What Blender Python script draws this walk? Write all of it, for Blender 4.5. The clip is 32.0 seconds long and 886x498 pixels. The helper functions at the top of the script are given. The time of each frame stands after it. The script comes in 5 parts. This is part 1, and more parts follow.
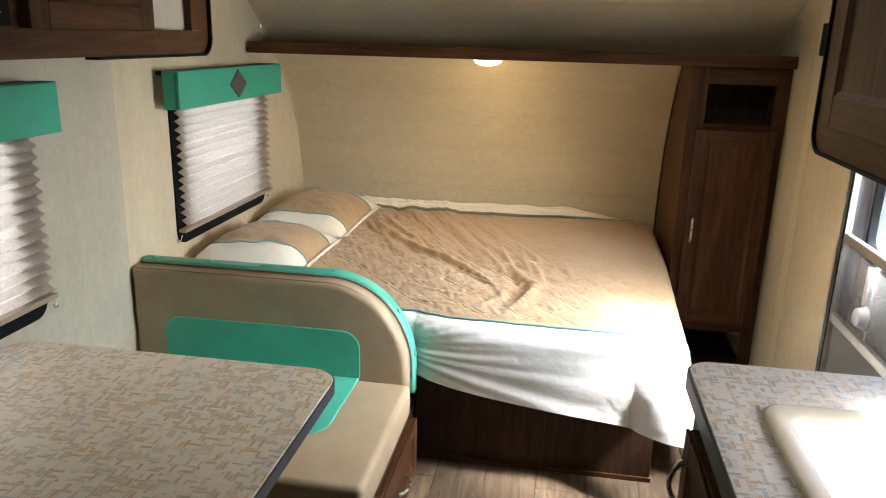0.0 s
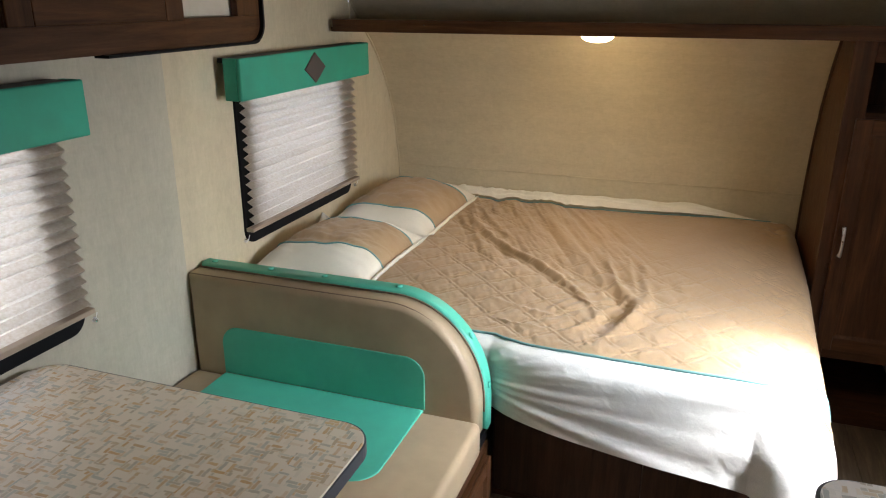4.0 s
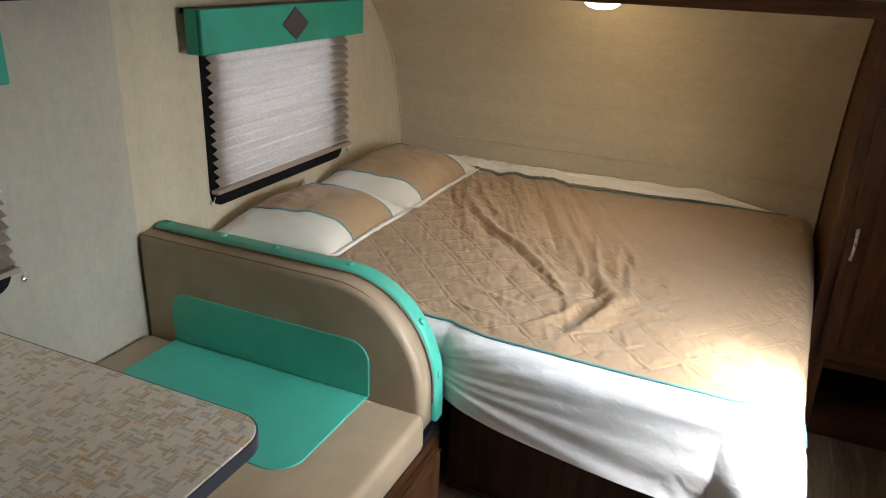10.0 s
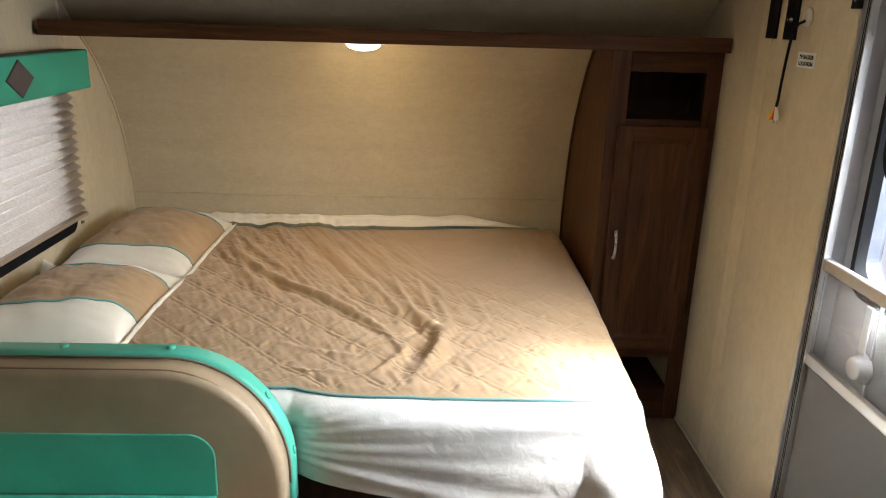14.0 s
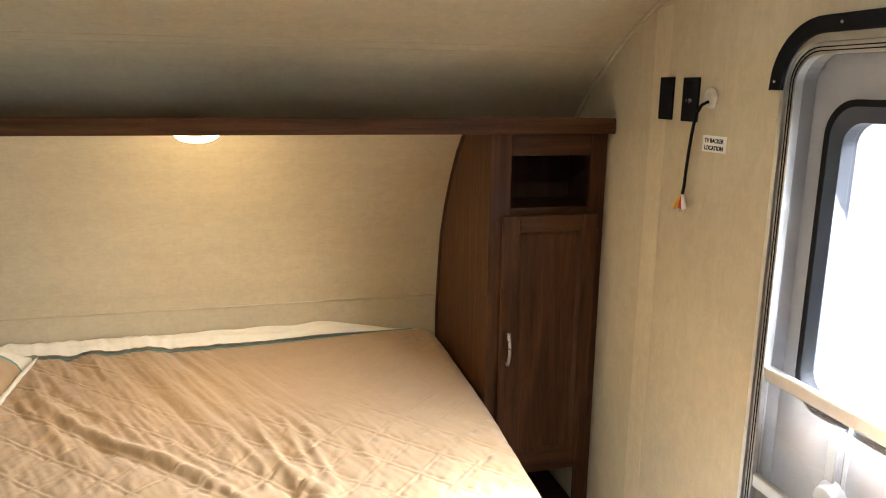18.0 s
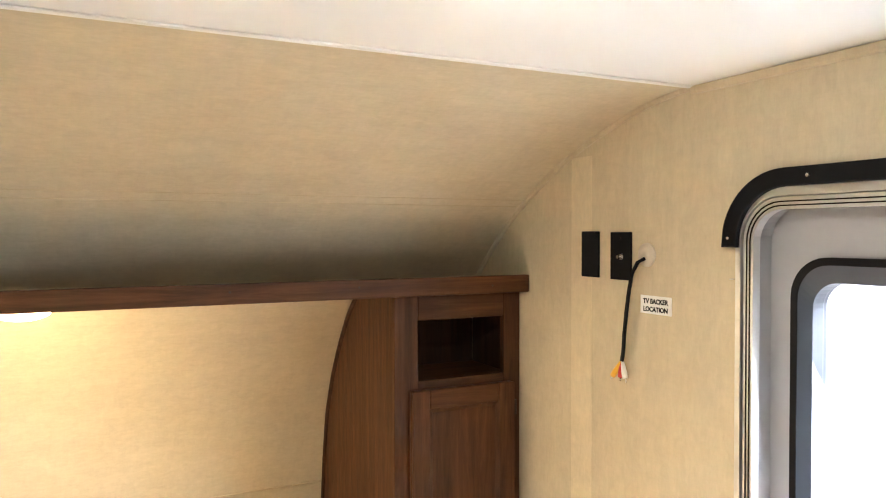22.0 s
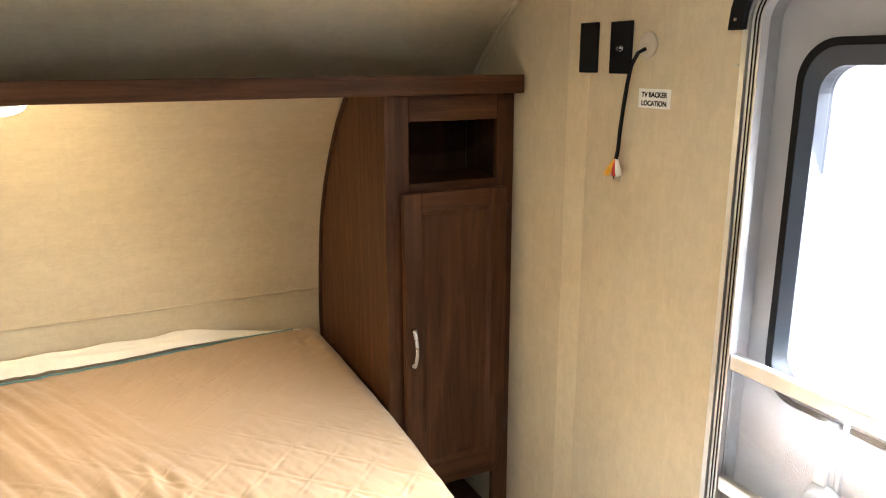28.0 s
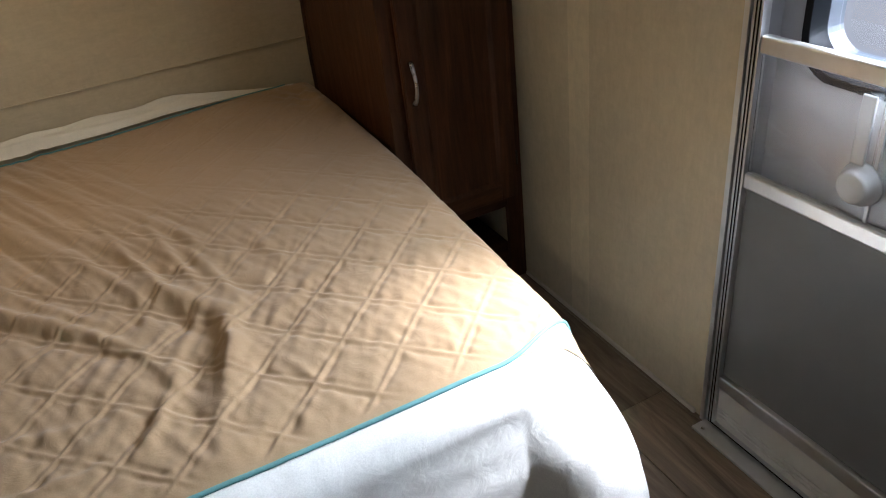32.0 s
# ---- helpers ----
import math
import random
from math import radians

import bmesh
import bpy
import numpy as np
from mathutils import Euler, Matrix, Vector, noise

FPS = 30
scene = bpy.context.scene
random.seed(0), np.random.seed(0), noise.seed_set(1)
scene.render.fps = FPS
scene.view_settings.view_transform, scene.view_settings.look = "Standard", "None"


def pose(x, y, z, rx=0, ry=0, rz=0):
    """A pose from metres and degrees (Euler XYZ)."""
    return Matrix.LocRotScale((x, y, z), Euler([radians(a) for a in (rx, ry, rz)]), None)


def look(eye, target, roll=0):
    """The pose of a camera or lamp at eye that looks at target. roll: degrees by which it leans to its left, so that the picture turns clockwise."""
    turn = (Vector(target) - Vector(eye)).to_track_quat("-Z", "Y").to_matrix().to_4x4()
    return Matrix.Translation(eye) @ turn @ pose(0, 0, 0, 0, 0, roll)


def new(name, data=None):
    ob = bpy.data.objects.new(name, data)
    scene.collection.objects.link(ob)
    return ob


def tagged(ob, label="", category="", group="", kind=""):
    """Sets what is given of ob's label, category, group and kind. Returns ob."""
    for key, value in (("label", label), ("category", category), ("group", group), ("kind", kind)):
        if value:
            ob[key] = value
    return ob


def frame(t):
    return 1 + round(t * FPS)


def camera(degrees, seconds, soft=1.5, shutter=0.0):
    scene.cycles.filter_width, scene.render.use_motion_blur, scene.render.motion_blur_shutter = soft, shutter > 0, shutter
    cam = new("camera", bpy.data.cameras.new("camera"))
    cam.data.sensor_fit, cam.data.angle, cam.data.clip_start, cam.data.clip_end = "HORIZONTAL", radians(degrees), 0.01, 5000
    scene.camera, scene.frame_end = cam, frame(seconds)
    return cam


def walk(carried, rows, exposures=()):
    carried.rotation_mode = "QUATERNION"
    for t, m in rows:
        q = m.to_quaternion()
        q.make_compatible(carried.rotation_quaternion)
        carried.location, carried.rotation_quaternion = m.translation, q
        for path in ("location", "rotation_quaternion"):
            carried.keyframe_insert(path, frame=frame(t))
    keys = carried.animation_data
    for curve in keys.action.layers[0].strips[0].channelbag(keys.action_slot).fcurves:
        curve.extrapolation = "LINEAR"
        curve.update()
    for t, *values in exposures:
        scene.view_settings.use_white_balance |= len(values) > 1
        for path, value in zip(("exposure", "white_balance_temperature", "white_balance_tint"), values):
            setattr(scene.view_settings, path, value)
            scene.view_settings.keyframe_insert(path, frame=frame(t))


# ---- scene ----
cam = camera(62.2, 32.0, soft=1.1)
PATH = [
    (0, (0.263, 0.112, 1.528), (-0.038, 2.01, 0.974), 1.5),
    (0.5, (0.261, 0.112, 1.537), (-0.06, 2.018, 1.024), 1.4),
    (1, (0.279, 0.127, 1.546), (-0.143, 2.005, 1.003), 0.5),
    (1.5, (0.286, 0.152, 1.548), (-0.203, 2.009, 0.989), 0.4),
    (2, (0.286, 0.249, 1.541), (-0.241, 2.087, 0.954), 0.2),
    (2.5, (0.252, 0.332, 1.549), (-0.243, 2.165, 0.92), 1.1),
    (4.5, (0.392, 0.606, 1.581), (-0.278, 2.375, 0.932), 0.2),
    (5, (0.455, 0.703, 1.582), (-0.213, 2.472, 0.93), 1.3),
    (5.5, (0.502, 0.76, 1.578), (-0.203, 2.501, 0.893), 1.7),
    (6, (0.528, 0.79, 1.564), (-0.204, 2.515, 0.865), 1.8),
    (6.5, (0.542, 0.805, 1.565), (-0.178, 2.53, 0.854), 2.1),
    (7, (0.536, 0.804, 1.567), (-0.176, 2.525, 0.838), 2.4),
    (7.5, (0.53, 0.798, 1.565), (-0.191, 2.507, 0.818), 2.0),
    (8, (0.53, 0.796, 1.556), (-0.18, 2.505, 0.798), 1.8),
    (8.5, (0.527, 0.795, 1.562), (-0.176, 2.509, 0.807), 2.6),
    (9, (0.524, 0.788, 1.565), (-0.185, 2.499, 0.81), 2.6),
    (9.5, (0.515, 0.779, 1.564), (-0.218, 2.487, 0.826), 2.4),
    (10, (0.516, 0.774, 1.565), (-0.227, 2.476, 0.824), 2.3),
    (10.5, (0.505, 0.769, 1.562), (-0.22, 2.497, 0.864), 2.3),
    (11, (0.464, 0.763, 1.568), (-0.179, 2.532, 0.892), 2.9),
    (11.5, (0.403, 0.755, 1.571), (-0.121, 2.573, 0.922), 1.3),
    (12, (0.338, 0.749, 1.558), (-0.066, 2.605, 0.932), 0.4),
    (12.5, (0.281, 0.748, 1.559), (-0.009, 2.628, 0.944), -0.0),
    (13, (0.229, 0.759, 1.556), (0.08, 2.656, 0.94), 1.0),
    (13.5, (0.157, 0.764, 1.547), (0.123, 2.665, 0.928), 1.2),
    (14, (0.119, 0.773, 1.532), (0.184, 2.679, 0.93), 1.6),
    (14.5, (0.109, 0.792, 1.544), (0.241, 2.689, 0.923), 0.6),
    (16.5, (0.021, 0.858, 1.567), (0.328, 2.771, 1.072), -0.5),
    (17, (0.028, 0.948, 1.544), (0.364, 2.867, 1.088), -0.2),
    (17.5, (0.025, 1.083, 1.573), (0.426, 2.989, 1.121), 0.1),
    (18, (0.049, 1.22, 1.573), (0.553, 3.108, 1.146), 0.7),
    (18.5, (0.054, 1.36, 1.572), (0.618, 3.233, 1.156), 1.1),
    (19, (0.022, 1.472, 1.572), (0.717, 3.325, 1.283), 1.5),
    (19.5, (-0.004, 1.55, 1.586), (0.798, 3.364, 1.33), 0.7),
    (20, (0.007, 1.594, 1.597), (0.85, 3.392, 1.355), 0.1),
    (20.5, (0.024, 1.608, 1.599), (0.895, 3.395, 1.379), 0.1),
    (21, (0.017, 1.601, 1.607), (0.922, 3.371, 1.385), -0.0),
    (21.5, (0.018, 1.596, 1.601), (0.92, 3.372, 1.432), 0.2),
    (22, (0.023, 1.578, 1.606), (0.914, 3.369, 1.564), -0.1),
    (22.5, (0.017, 1.575, 1.623), (0.92, 3.359, 1.684), -0.3),
    (23, (0.012, 1.561, 1.634), (0.922, 3.333, 1.81), -0.4),
    (23.5, (0.019, 1.558, 1.643), (0.926, 3.328, 1.851), -0.7),
    (24, (0.019, 1.552, 1.637), (0.912, 3.332, 1.816), 0.1),
    (24.5, (0.028, 1.557, 1.624), (0.919, 3.345, 1.712), 0.3),
    (25, (0.031, 1.554, 1.619), (0.911, 3.35, 1.607), 0.1),
    (25.5, (0.028, 1.564, 1.602), (0.9, 3.362, 1.521), 0.4),
    (27.5, (0.061, 1.589, 1.545), (0.92, 3.352, 1.154), -0.3),
    (28, (0.065, 1.599, 1.524), (0.922, 3.337, 1.029), -0.2),
    (28.5, (0.076, 1.617, 1.514), (0.92, 3.326, 0.908), -0.3),
    (29, (0.094, 1.631, 1.483), (0.85, 3.324, 0.734), -1.8),
    (29.5, (0.117, 1.641, 1.466), (0.839, 3.324, 0.662), -2.3),
    (30, (0.11, 1.653, 1.454), (0.829, 3.318, 0.611), -5.2),
    (30.5, (0.117, 1.659, 1.43), (0.796, 3.303, 0.514), -6.5),
    (31, (0.112, 1.657, 1.431), (0.8, 3.291, 0.504), -7.1),
    (31.5, (0.113, 1.659, 1.402), (0.781, 3.253, 0.395), -7.3),
    (32, (0.123, 1.662, 1.385), (0.805, 3.215, 0.326), -7.2),
]
EXPOSURES = [(0, 2.60, 6350, 14), (2.5, 2.45, 6250, 14), (4.5, 2.14, 6200, 14), (6, 1.95, 6180, 14), (9, 1.94, 6070, 14), (11, 1.92, 6180, 14), (12.5, 2.08, 6350, 14), (14, 2.30, 6350, 14), (16.5, 2.60, 6300, 14), (17.5, 2.83, 6250, 14), (18, 3.05, 6250, 14), (19, 3.45, 6250, 14), (20, 3.78, 6300, 14), (21, 3.80, 6280, 14), (22, 3.93, 6050, 14), (23, 3.46, 6030, 14), (24, 2.76, 6070, 14), (25, 2.66, 6150, 14), (26, 2.95, 6150, 14), (28, 3.42, 6050, 14), (29, 3.00, 6000, 14), (30, 2.65, 5980, 14), (31, 2.03, 5750, 14), (32, 1.42, 5700, 14)]
walk(cam, [(t, look(eye, target, roll)) for t, eye, target, roll in PATH], EXPOSURES)

# ---- light ----
LAMP_WARM, LAMP_DAY = (1.0, 0.75, 0.40), (1.0, 0.92, 0.78)
world = bpy.data.worlds.new("sky")
scene.world = world
world.use_nodes = True
wnt = world.node_tree
sky = wnt.nodes.new("ShaderNodeTexSky")
sky.sky_type, sky.sun_disc = "NISHITA", False
sky.sun_elevation, sky.sun_rotation = radians(49), radians(110)
wnt.links.new(sky.outputs[0], wnt.nodes["Background"].inputs["Color"])
wnt.nodes["Background"].inputs["Strength"].default_value = 0.09


def sun_lamp(strength, elevation, azimuth):
    data = bpy.data.lights.new("sun", "SUN")
    data.energy, data.angle, data.color = strength, radians(12.0), (1.0, 0.99, 0.975)
    ob = new("sun", data)
    way = Vector((math.cos(elevation) * math.sin(azimuth), math.cos(elevation) * math.cos(azimuth), math.sin(elevation)))
    ob.matrix_world = look(way * 20, (0, 0, 0))


sun_lamp(5.0, radians(49), radians(110))


def window_light(name, centre, target, width, height, watts, colour, spread=180.0):
    data = bpy.data.lights.new(name, "AREA")
    data.shape, data.size, data.size_y, data.energy, data.color = "RECTANGLE", width, height, watts, colour
    data.spread = radians(spread)
    new(name, data).matrix_world = look(centre, target)


# daylight in the openings of the door's window and the two shaded windows
window_light("door_daylight", (1.285, 2.280, 1.225), (0.25, 2.50, 0.55), 0.40, 0.56, 3.3, (0.90, 0.96, 1.0), 105.0)
window_light("bed_window_daylight", (-1.30, 3.04, 1.02), (0, 3.04, 1.02), 0.62, 0.50, 0.45, (0.95, 0.97, 1.0))
window_light("dinette_window_daylight", (-1.30, 1.43, 1.02), (0, 1.43, 1.02), 0.66, 0.50, 1.0, (0.95, 0.97, 1.0))


# ---- small tools ----
ORIGIN = Matrix.Identity(4)


def to_object(name, bm, mat=None, parent=None, label="", smooth=False):
    me = bpy.data.meshes.new(name)
    bm.normal_update()
    bm.to_mesh(me)
    bm.free()
    if mat:
        me.materials.append(mat)
    if smooth:
        for p in me.polygons:
            p.use_smooth = True
    ob = new(name, me)
    if parent:
        ob.parent = parent
    if label:
        ob["label"] = label
    return ob


def part(name, bm, mat, parent, label="", smooth=False):
    return to_object(name, bm, mat, parent, label, smooth)


def thing(name, label, category, group="", at=(0, 0, 0), kind=""):
    ob = new(name)
    ob.empty_display_size = 0.05
    tagged(ob, label, category, group, kind)
    return ob


def box(x0, x1, y0, y1, z0, z1, r=0.0, seg=2, bm=None):
    b = bmesh.new()
    v = [b.verts.new((x, y, z)) for z in (z0, z1) for x, y in ((x0, y0), (x1, y0), (x1, y1), (x0, y1))]
    for f in ((3, 2, 1, 0), (4, 5, 6, 7), (0, 1, 5, 4), (1, 2, 6, 5), (2, 3, 7, 6), (3, 0, 4, 7)):
        b.faces.new([v[i] for i in f])
    if r > 0:
        bmesh.ops.bevel(b, geom=b.edges[:], offset=r, segments=seg, profile=0.5, affect="EDGES")
    return merge(bm, b)


def merge(bm, b):
    if bm is None:
        return b
    me = bpy.data.meshes.new("tmp")
    b.to_mesh(me)
    b.free()
    bm.from_mesh(me)
    bpy.data.meshes.remove(me)
    return bm


def prism(points, axis, a, b, r=0.0, seg=2, bm=None, only=None):
    """A flat outline swept along an axis from a to b. The outline's two numbers are the other two axes in order."""
    k = bmesh.new()

    def at(p, d):
        return {"x": (d, p[0], p[1]), "y": (p[0], d, p[1]), "z": (p[0], p[1], d)}[axis]
    lo = [k.verts.new(at(p, a)) for p in points]
    hi = [k.verts.new(at(p, b)) for p in points]
    f0, f1 = k.faces.new(lo), k.faces.new(hi[::-1])
    n = len(points)
    for i in range(n):
        k.faces.new((lo[i], hi[i], hi[(i + 1) % n], lo[(i + 1) % n]))
    bmesh.ops.recalc_face_normals(k, faces=k.faces[:])
    if r > 0:
        edges = set()
        for f, tag in ((f0, "a"), (f1, "b")):
            if only is None or tag in only:
                edges |= set(f.edges)
        bmesh.ops.bevel(k, geom=list(edges), offset=r, segments=seg, profile=0.5, affect="EDGES")
    return merge(bm, k)


def rounded(u0, u1, v0, v1, r, corners="abcd", n=8):
    """Outline of a rectangle with round corners: a low-low, b high-low, c high-high, d low-high."""
    pts = []
    for key, cu, cv, a0 in (("a", u0, v0, 180), ("b", u1, v0, 270), ("c", u1, v1, 0), ("d", u0, v1, 90)):
        if key not in corners:
            pts.append((cu, cv))
            continue
        ou = cu + (r if cu == u0 else -r)
        ov = cv + (r if cv == v0 else -r)
        for i in range(n + 1):
            a = radians(a0 + 90 * i / n)
            pts.append((ou + r * math.cos(a), ov + r * math.sin(a)))
    return pts


def ring(outer, inner, axis, a, b, bm=None):
    """A flat frame between two outlines with the same number of points."""
    k = bmesh.new()

    def at(p, d):
        return {"x": (d, p[0], p[1]), "y": (p[0], d, p[1]), "z": (p[0], p[1], d)}[axis]
    rows = [[k.verts.new(at(p, d)) for p in pts] for pts, d in ((outer, a), (outer, b), (inner, b), (inner, a))]
    n = len(outer)
    for q in range(4):
        s, t = rows[q], rows[(q + 1) % 4]
        for i in range(n):
            j = (i + 1) % n
            k.faces.new((s[i], s[j], t[j], t[i]))
    bmesh.ops.recalc_face_normals(k, faces=k.faces[:])
    return merge(bm, k)


def tube(points, r, n=8, bm=None, taper=None):
    k = bmesh.new()
    pts = [Vector(p) for p in points]
    rows = []
    for i, p in enumerate(pts):
        d = (pts[min(i + 1, len(pts) - 1)] - pts[max(i - 1, 0)]).normalized()
        s = d.cross(Vector((0.31, 0.22, 0.92))).normalized()
        u = d.cross(s)
        rr = r * (taper[i] if taper else 1)
        rows.append([k.verts.new(p + rr * (math.cos(6.28319 * j / n) * s + math.sin(6.28319 * j / n) * u)) for j in range(n)])
    for s, t in zip(rows, rows[1:]):
        for j in range(n):
            k.faces.new((s[j], s[(j + 1) % n], t[(j + 1) % n], t[j]))
    k.faces.new(rows[0][::-1])
    k.faces.new(rows[-1])
    bmesh.ops.recalc_face_normals(k, faces=k.faces[:])
    return merge(bm, k)


def lathe(profile, centre, axis="z", n=32, bm=None):
    """Turns (radius, along) pairs round an axis through centre."""
    k = bmesh.new()
    rows = []
    for r, h in profile:
        row = []
        for j in range(n):
            c, s = r * math.cos(6.28319 * j / n), r * math.sin(6.28319 * j / n)
            off = {"z": (c, s, h), "y": (c, h, s), "x": (h, c, s)}[axis]
            row.append(k.verts.new(Vector(centre) + Vector(off)))
        rows.append(row)
    for s, t in zip(rows, rows[1:]):
        for j in range(n):
            k.faces.new((s[j], s[(j + 1) % n], t[(j + 1) % n], t[j]))
    k.faces.new(rows[0])
    k.faces.new(rows[-1])
    bmesh.ops.remove_doubles(k, verts=k.verts[:], dist=1e-5)
    bmesh.ops.recalc_face_normals(k, faces=k.faces[:])
    return merge(bm, k)


def steps(a, b, n):
    return [a + (b - a) * i / n for i in range(n + 1)]


def holed(axis, d0, d1, u0, u1, v0, v1, holes, bm=None):
    """A wall d0..d1 thick with square openings (u0, u1, v0, v1) through it."""
    us = sorted({u0, u1, *[h[0] for h in holes], *[h[1] for h in holes]})
    vs = sorted({v0, v1, *[h[2] for h in holes], *[h[3] for h in holes]})
    k = bmesh.new()

    def at(u, v, d):
        return {"x": (d, u, v), "y": (u, d, v), "z": (u, v, d)}[axis]

    def solid(i, j):
        if not (0 <= i < len(us) - 1 and 0 <= j < len(vs) - 1):
            return False
        u, v = (us[i] + us[i + 1]) / 2, (vs[j] + vs[j + 1]) / 2
        return not any(h[0] < u < h[1] and h[2] < v < h[3] for h in holes)

    def quad(*p):
        k.faces.new([k.verts.new(c) for c in p])
    for i in range(len(us) - 1):
        for j in range(len(vs) - 1):
            if not solid(i, j):
                continue
            a, b, c, e = us[i], us[i + 1], vs[j], vs[j + 1]
            for d in (d0, d1):
                quad(at(a, c, d), at(b, c, d), at(b, e, d), at(a, e, d))
            for near, p, q in (((i - 1, j), (a, c), (a, e)), ((i + 1, j), (b, c), (b, e)), ((i, j - 1), (a, c), (b, c)), ((i, j + 1), (a, e), (b, e))):
                if not solid(*near):
                    quad(at(*p, d0), at(*q, d0), at(*q, d1), at(*p, d1))
    bmesh.ops.remove_doubles(k, verts=k.verts[:], dist=1e-5)
    bmesh.ops.recalc_face_normals(k, faces=k.faces[:])
    return merge(bm, k)


# ---- materials ----
def material(name, rough=0.5, metal=0.0, **more):
    m = bpy.data.materials.new(name)
    m.use_nodes = True
    b = m.node_tree.nodes["Principled BSDF"]
    b.inputs["Roughness"].default_value = rough
    b.inputs["Metallic"].default_value = metal
    for key, value in more.items():
        b.inputs[key.replace("_", " ")].default_value = value
    return m, m.node_tree, b


def node(nt, kind, **settings):
    n = nt.nodes.new(kind)
    for key, value in settings.items():
        n.inputs[key.replace("_", " ")].default_value = value
    return n


def coords(nt, scale=(1, 1, 1), turn=(0, 0, 0)):
    tc = nt.nodes.new("ShaderNodeTexCoord")
    mp = nt.nodes.new("ShaderNodeMapping")
    mp.inputs["Scale"].default_value = scale
    mp.inputs["Rotation"].default_value = [radians(a) for a in turn]
    nt.links.new(tc.outputs["Object"], mp.inputs["Vector"])
    return mp.outputs["Vector"]


def noise_of(nt, vec, scale, detail=4.0, rough=0.6, distort=0.0):
    n = node(nt, "ShaderNodeTexNoise", Scale=scale, Detail=detail, Roughness=rough, Distortion=distort)
    nt.links.new(vec, n.inputs["Vector"])
    return n.outputs["Fac"]


def ramp(nt, fac, stops):
    r = nt.nodes.new("ShaderNodeValToRGB")
    while len(r.color_ramp.elements) < len(stops):
        r.color_ramp.elements.new(0.5)
    for e, (p, c) in zip(r.color_ramp.elements, stops):
        e.position, e.color = p, (*c, 1) if len(c) == 3 else c
    nt.links.new(fac, r.inputs["Fac"])
    return r.outputs["Color"]


def mix(nt, a, b, fac, blend="MIX"):
    m = nt.nodes.new("ShaderNodeMix")
    m.data_type, m.blend_type = "RGBA", blend
    for sock, v in ((m.inputs[6], a), (m.inputs[7], b), (m.inputs[0], fac)):
        if isinstance(v, bpy.types.NodeSocket):
            nt.links.new(v, sock)
        elif isinstance(v, (int, float)):
            sock.default_value = v
        else:
            sock.default_value = (*v, 1)
    return m.outputs[2]


def bump(nt, bsdf, height, strength=0.2, distance=0.01):
    b = node(nt, "ShaderNodeBump", Strength=strength, Distance=distance)
    nt.links.new(height, b.inputs["Height"])
    nt.links.new(b.outputs["Normal"], bsdf.inputs["Normal"])


def grey(v):
    return (v, v, v)


def scaled(c, k):
    return tuple(x * k for x in c)


def wallpaper(name, base, stretch):
    """Linen-look vinyl wallboard; stretch gives the way of its threads."""
    m, nt, b = material(name, 0.62)
    fine = noise_of(nt, coords(nt, tuple(s * 13 for s in stretch)), 9.0, 4, 0.7)
    broad = noise_of(nt, coords(nt, tuple(s if s == 1.0 else 0.07 for s in stretch)), 6.0, 4, 0.6)
    blot = noise_of(nt, coords(nt), 2.2, 3, 0.5)
    c = ramp(nt, fine, [(0.3, scaled(base, 0.82)), (0.7, scaled(base, 1.13))])
    cross = noise_of(nt, coords(nt, tuple(13.0 * (1.22 - s) for s in stretch)), 7.0, 4, 0.7)
    c = mix(nt, c, ramp(nt, cross, [(0.3, scaled(base, 0.84)), (0.7, scaled(base, 1.12))]), 0.40)
    c = mix(nt, c, ramp(nt, broad, [(0.3, scaled(base, 0.86)), (0.7, scaled(base, 1.10))]), 0.5)
    c = mix(nt, c, ramp(nt, blot, [(0.3, grey(0.92)), (0.7, grey(1.0))]), 1.0, "MULTIPLY")
    mottle = noise_of(nt, coords(nt, tuple(0.6 + 0.4 * s for s in stretch)), 30.0, 5, 0.68, 0.6)
    c = mix(nt, c, ramp(nt, mottle, [(0.32, grey(0.82)), (0.62, grey(1.03))]), 0.45, "MULTIPLY")
    nt.links.new(c, b.inputs["Base Color"])
    bump(nt, b, fine, 0.07, 0.0015)
    return m


def wood(name, dark, light, along="z", rough=0.45, size=1.0):
    m, nt, b = material(name, rough)
    b.inputs["Specular IOR Level"].default_value = 0.22
    sc = {"x": (1, 14, 14), "y": (14, 1, 14), "z": (14, 14, 1)}[along]
    sc = tuple(s * size for s in sc)
    grain = noise_of(nt, coords(nt, sc), 3.0, 6, 0.65, 0.6)
    fine = noise_of(nt, coords(nt, tuple(s * 6 for s in sc)), 5.0, 3, 0.7)
    c = ramp(nt, grain, [(0.3, dark), (0.55, tuple((p + q) / 2 for p, q in zip(dark, light))), (0.75, light)])
    c = mix(nt, c, ramp(nt, fine, [(0.35, grey(0.70)), (0.6, grey(1.0))]), 0.40, "MULTIPLY")
    nt.links.new(c, b.inputs["Base Color"])
    nt.links.new(ramp(nt, fine, [(0.2, grey(rough + 0.14)), (0.8, grey(rough - 0.06))]), b.inputs["Roughness"])
    bump(nt, b, fine, 0.12, 0.001)
    return m


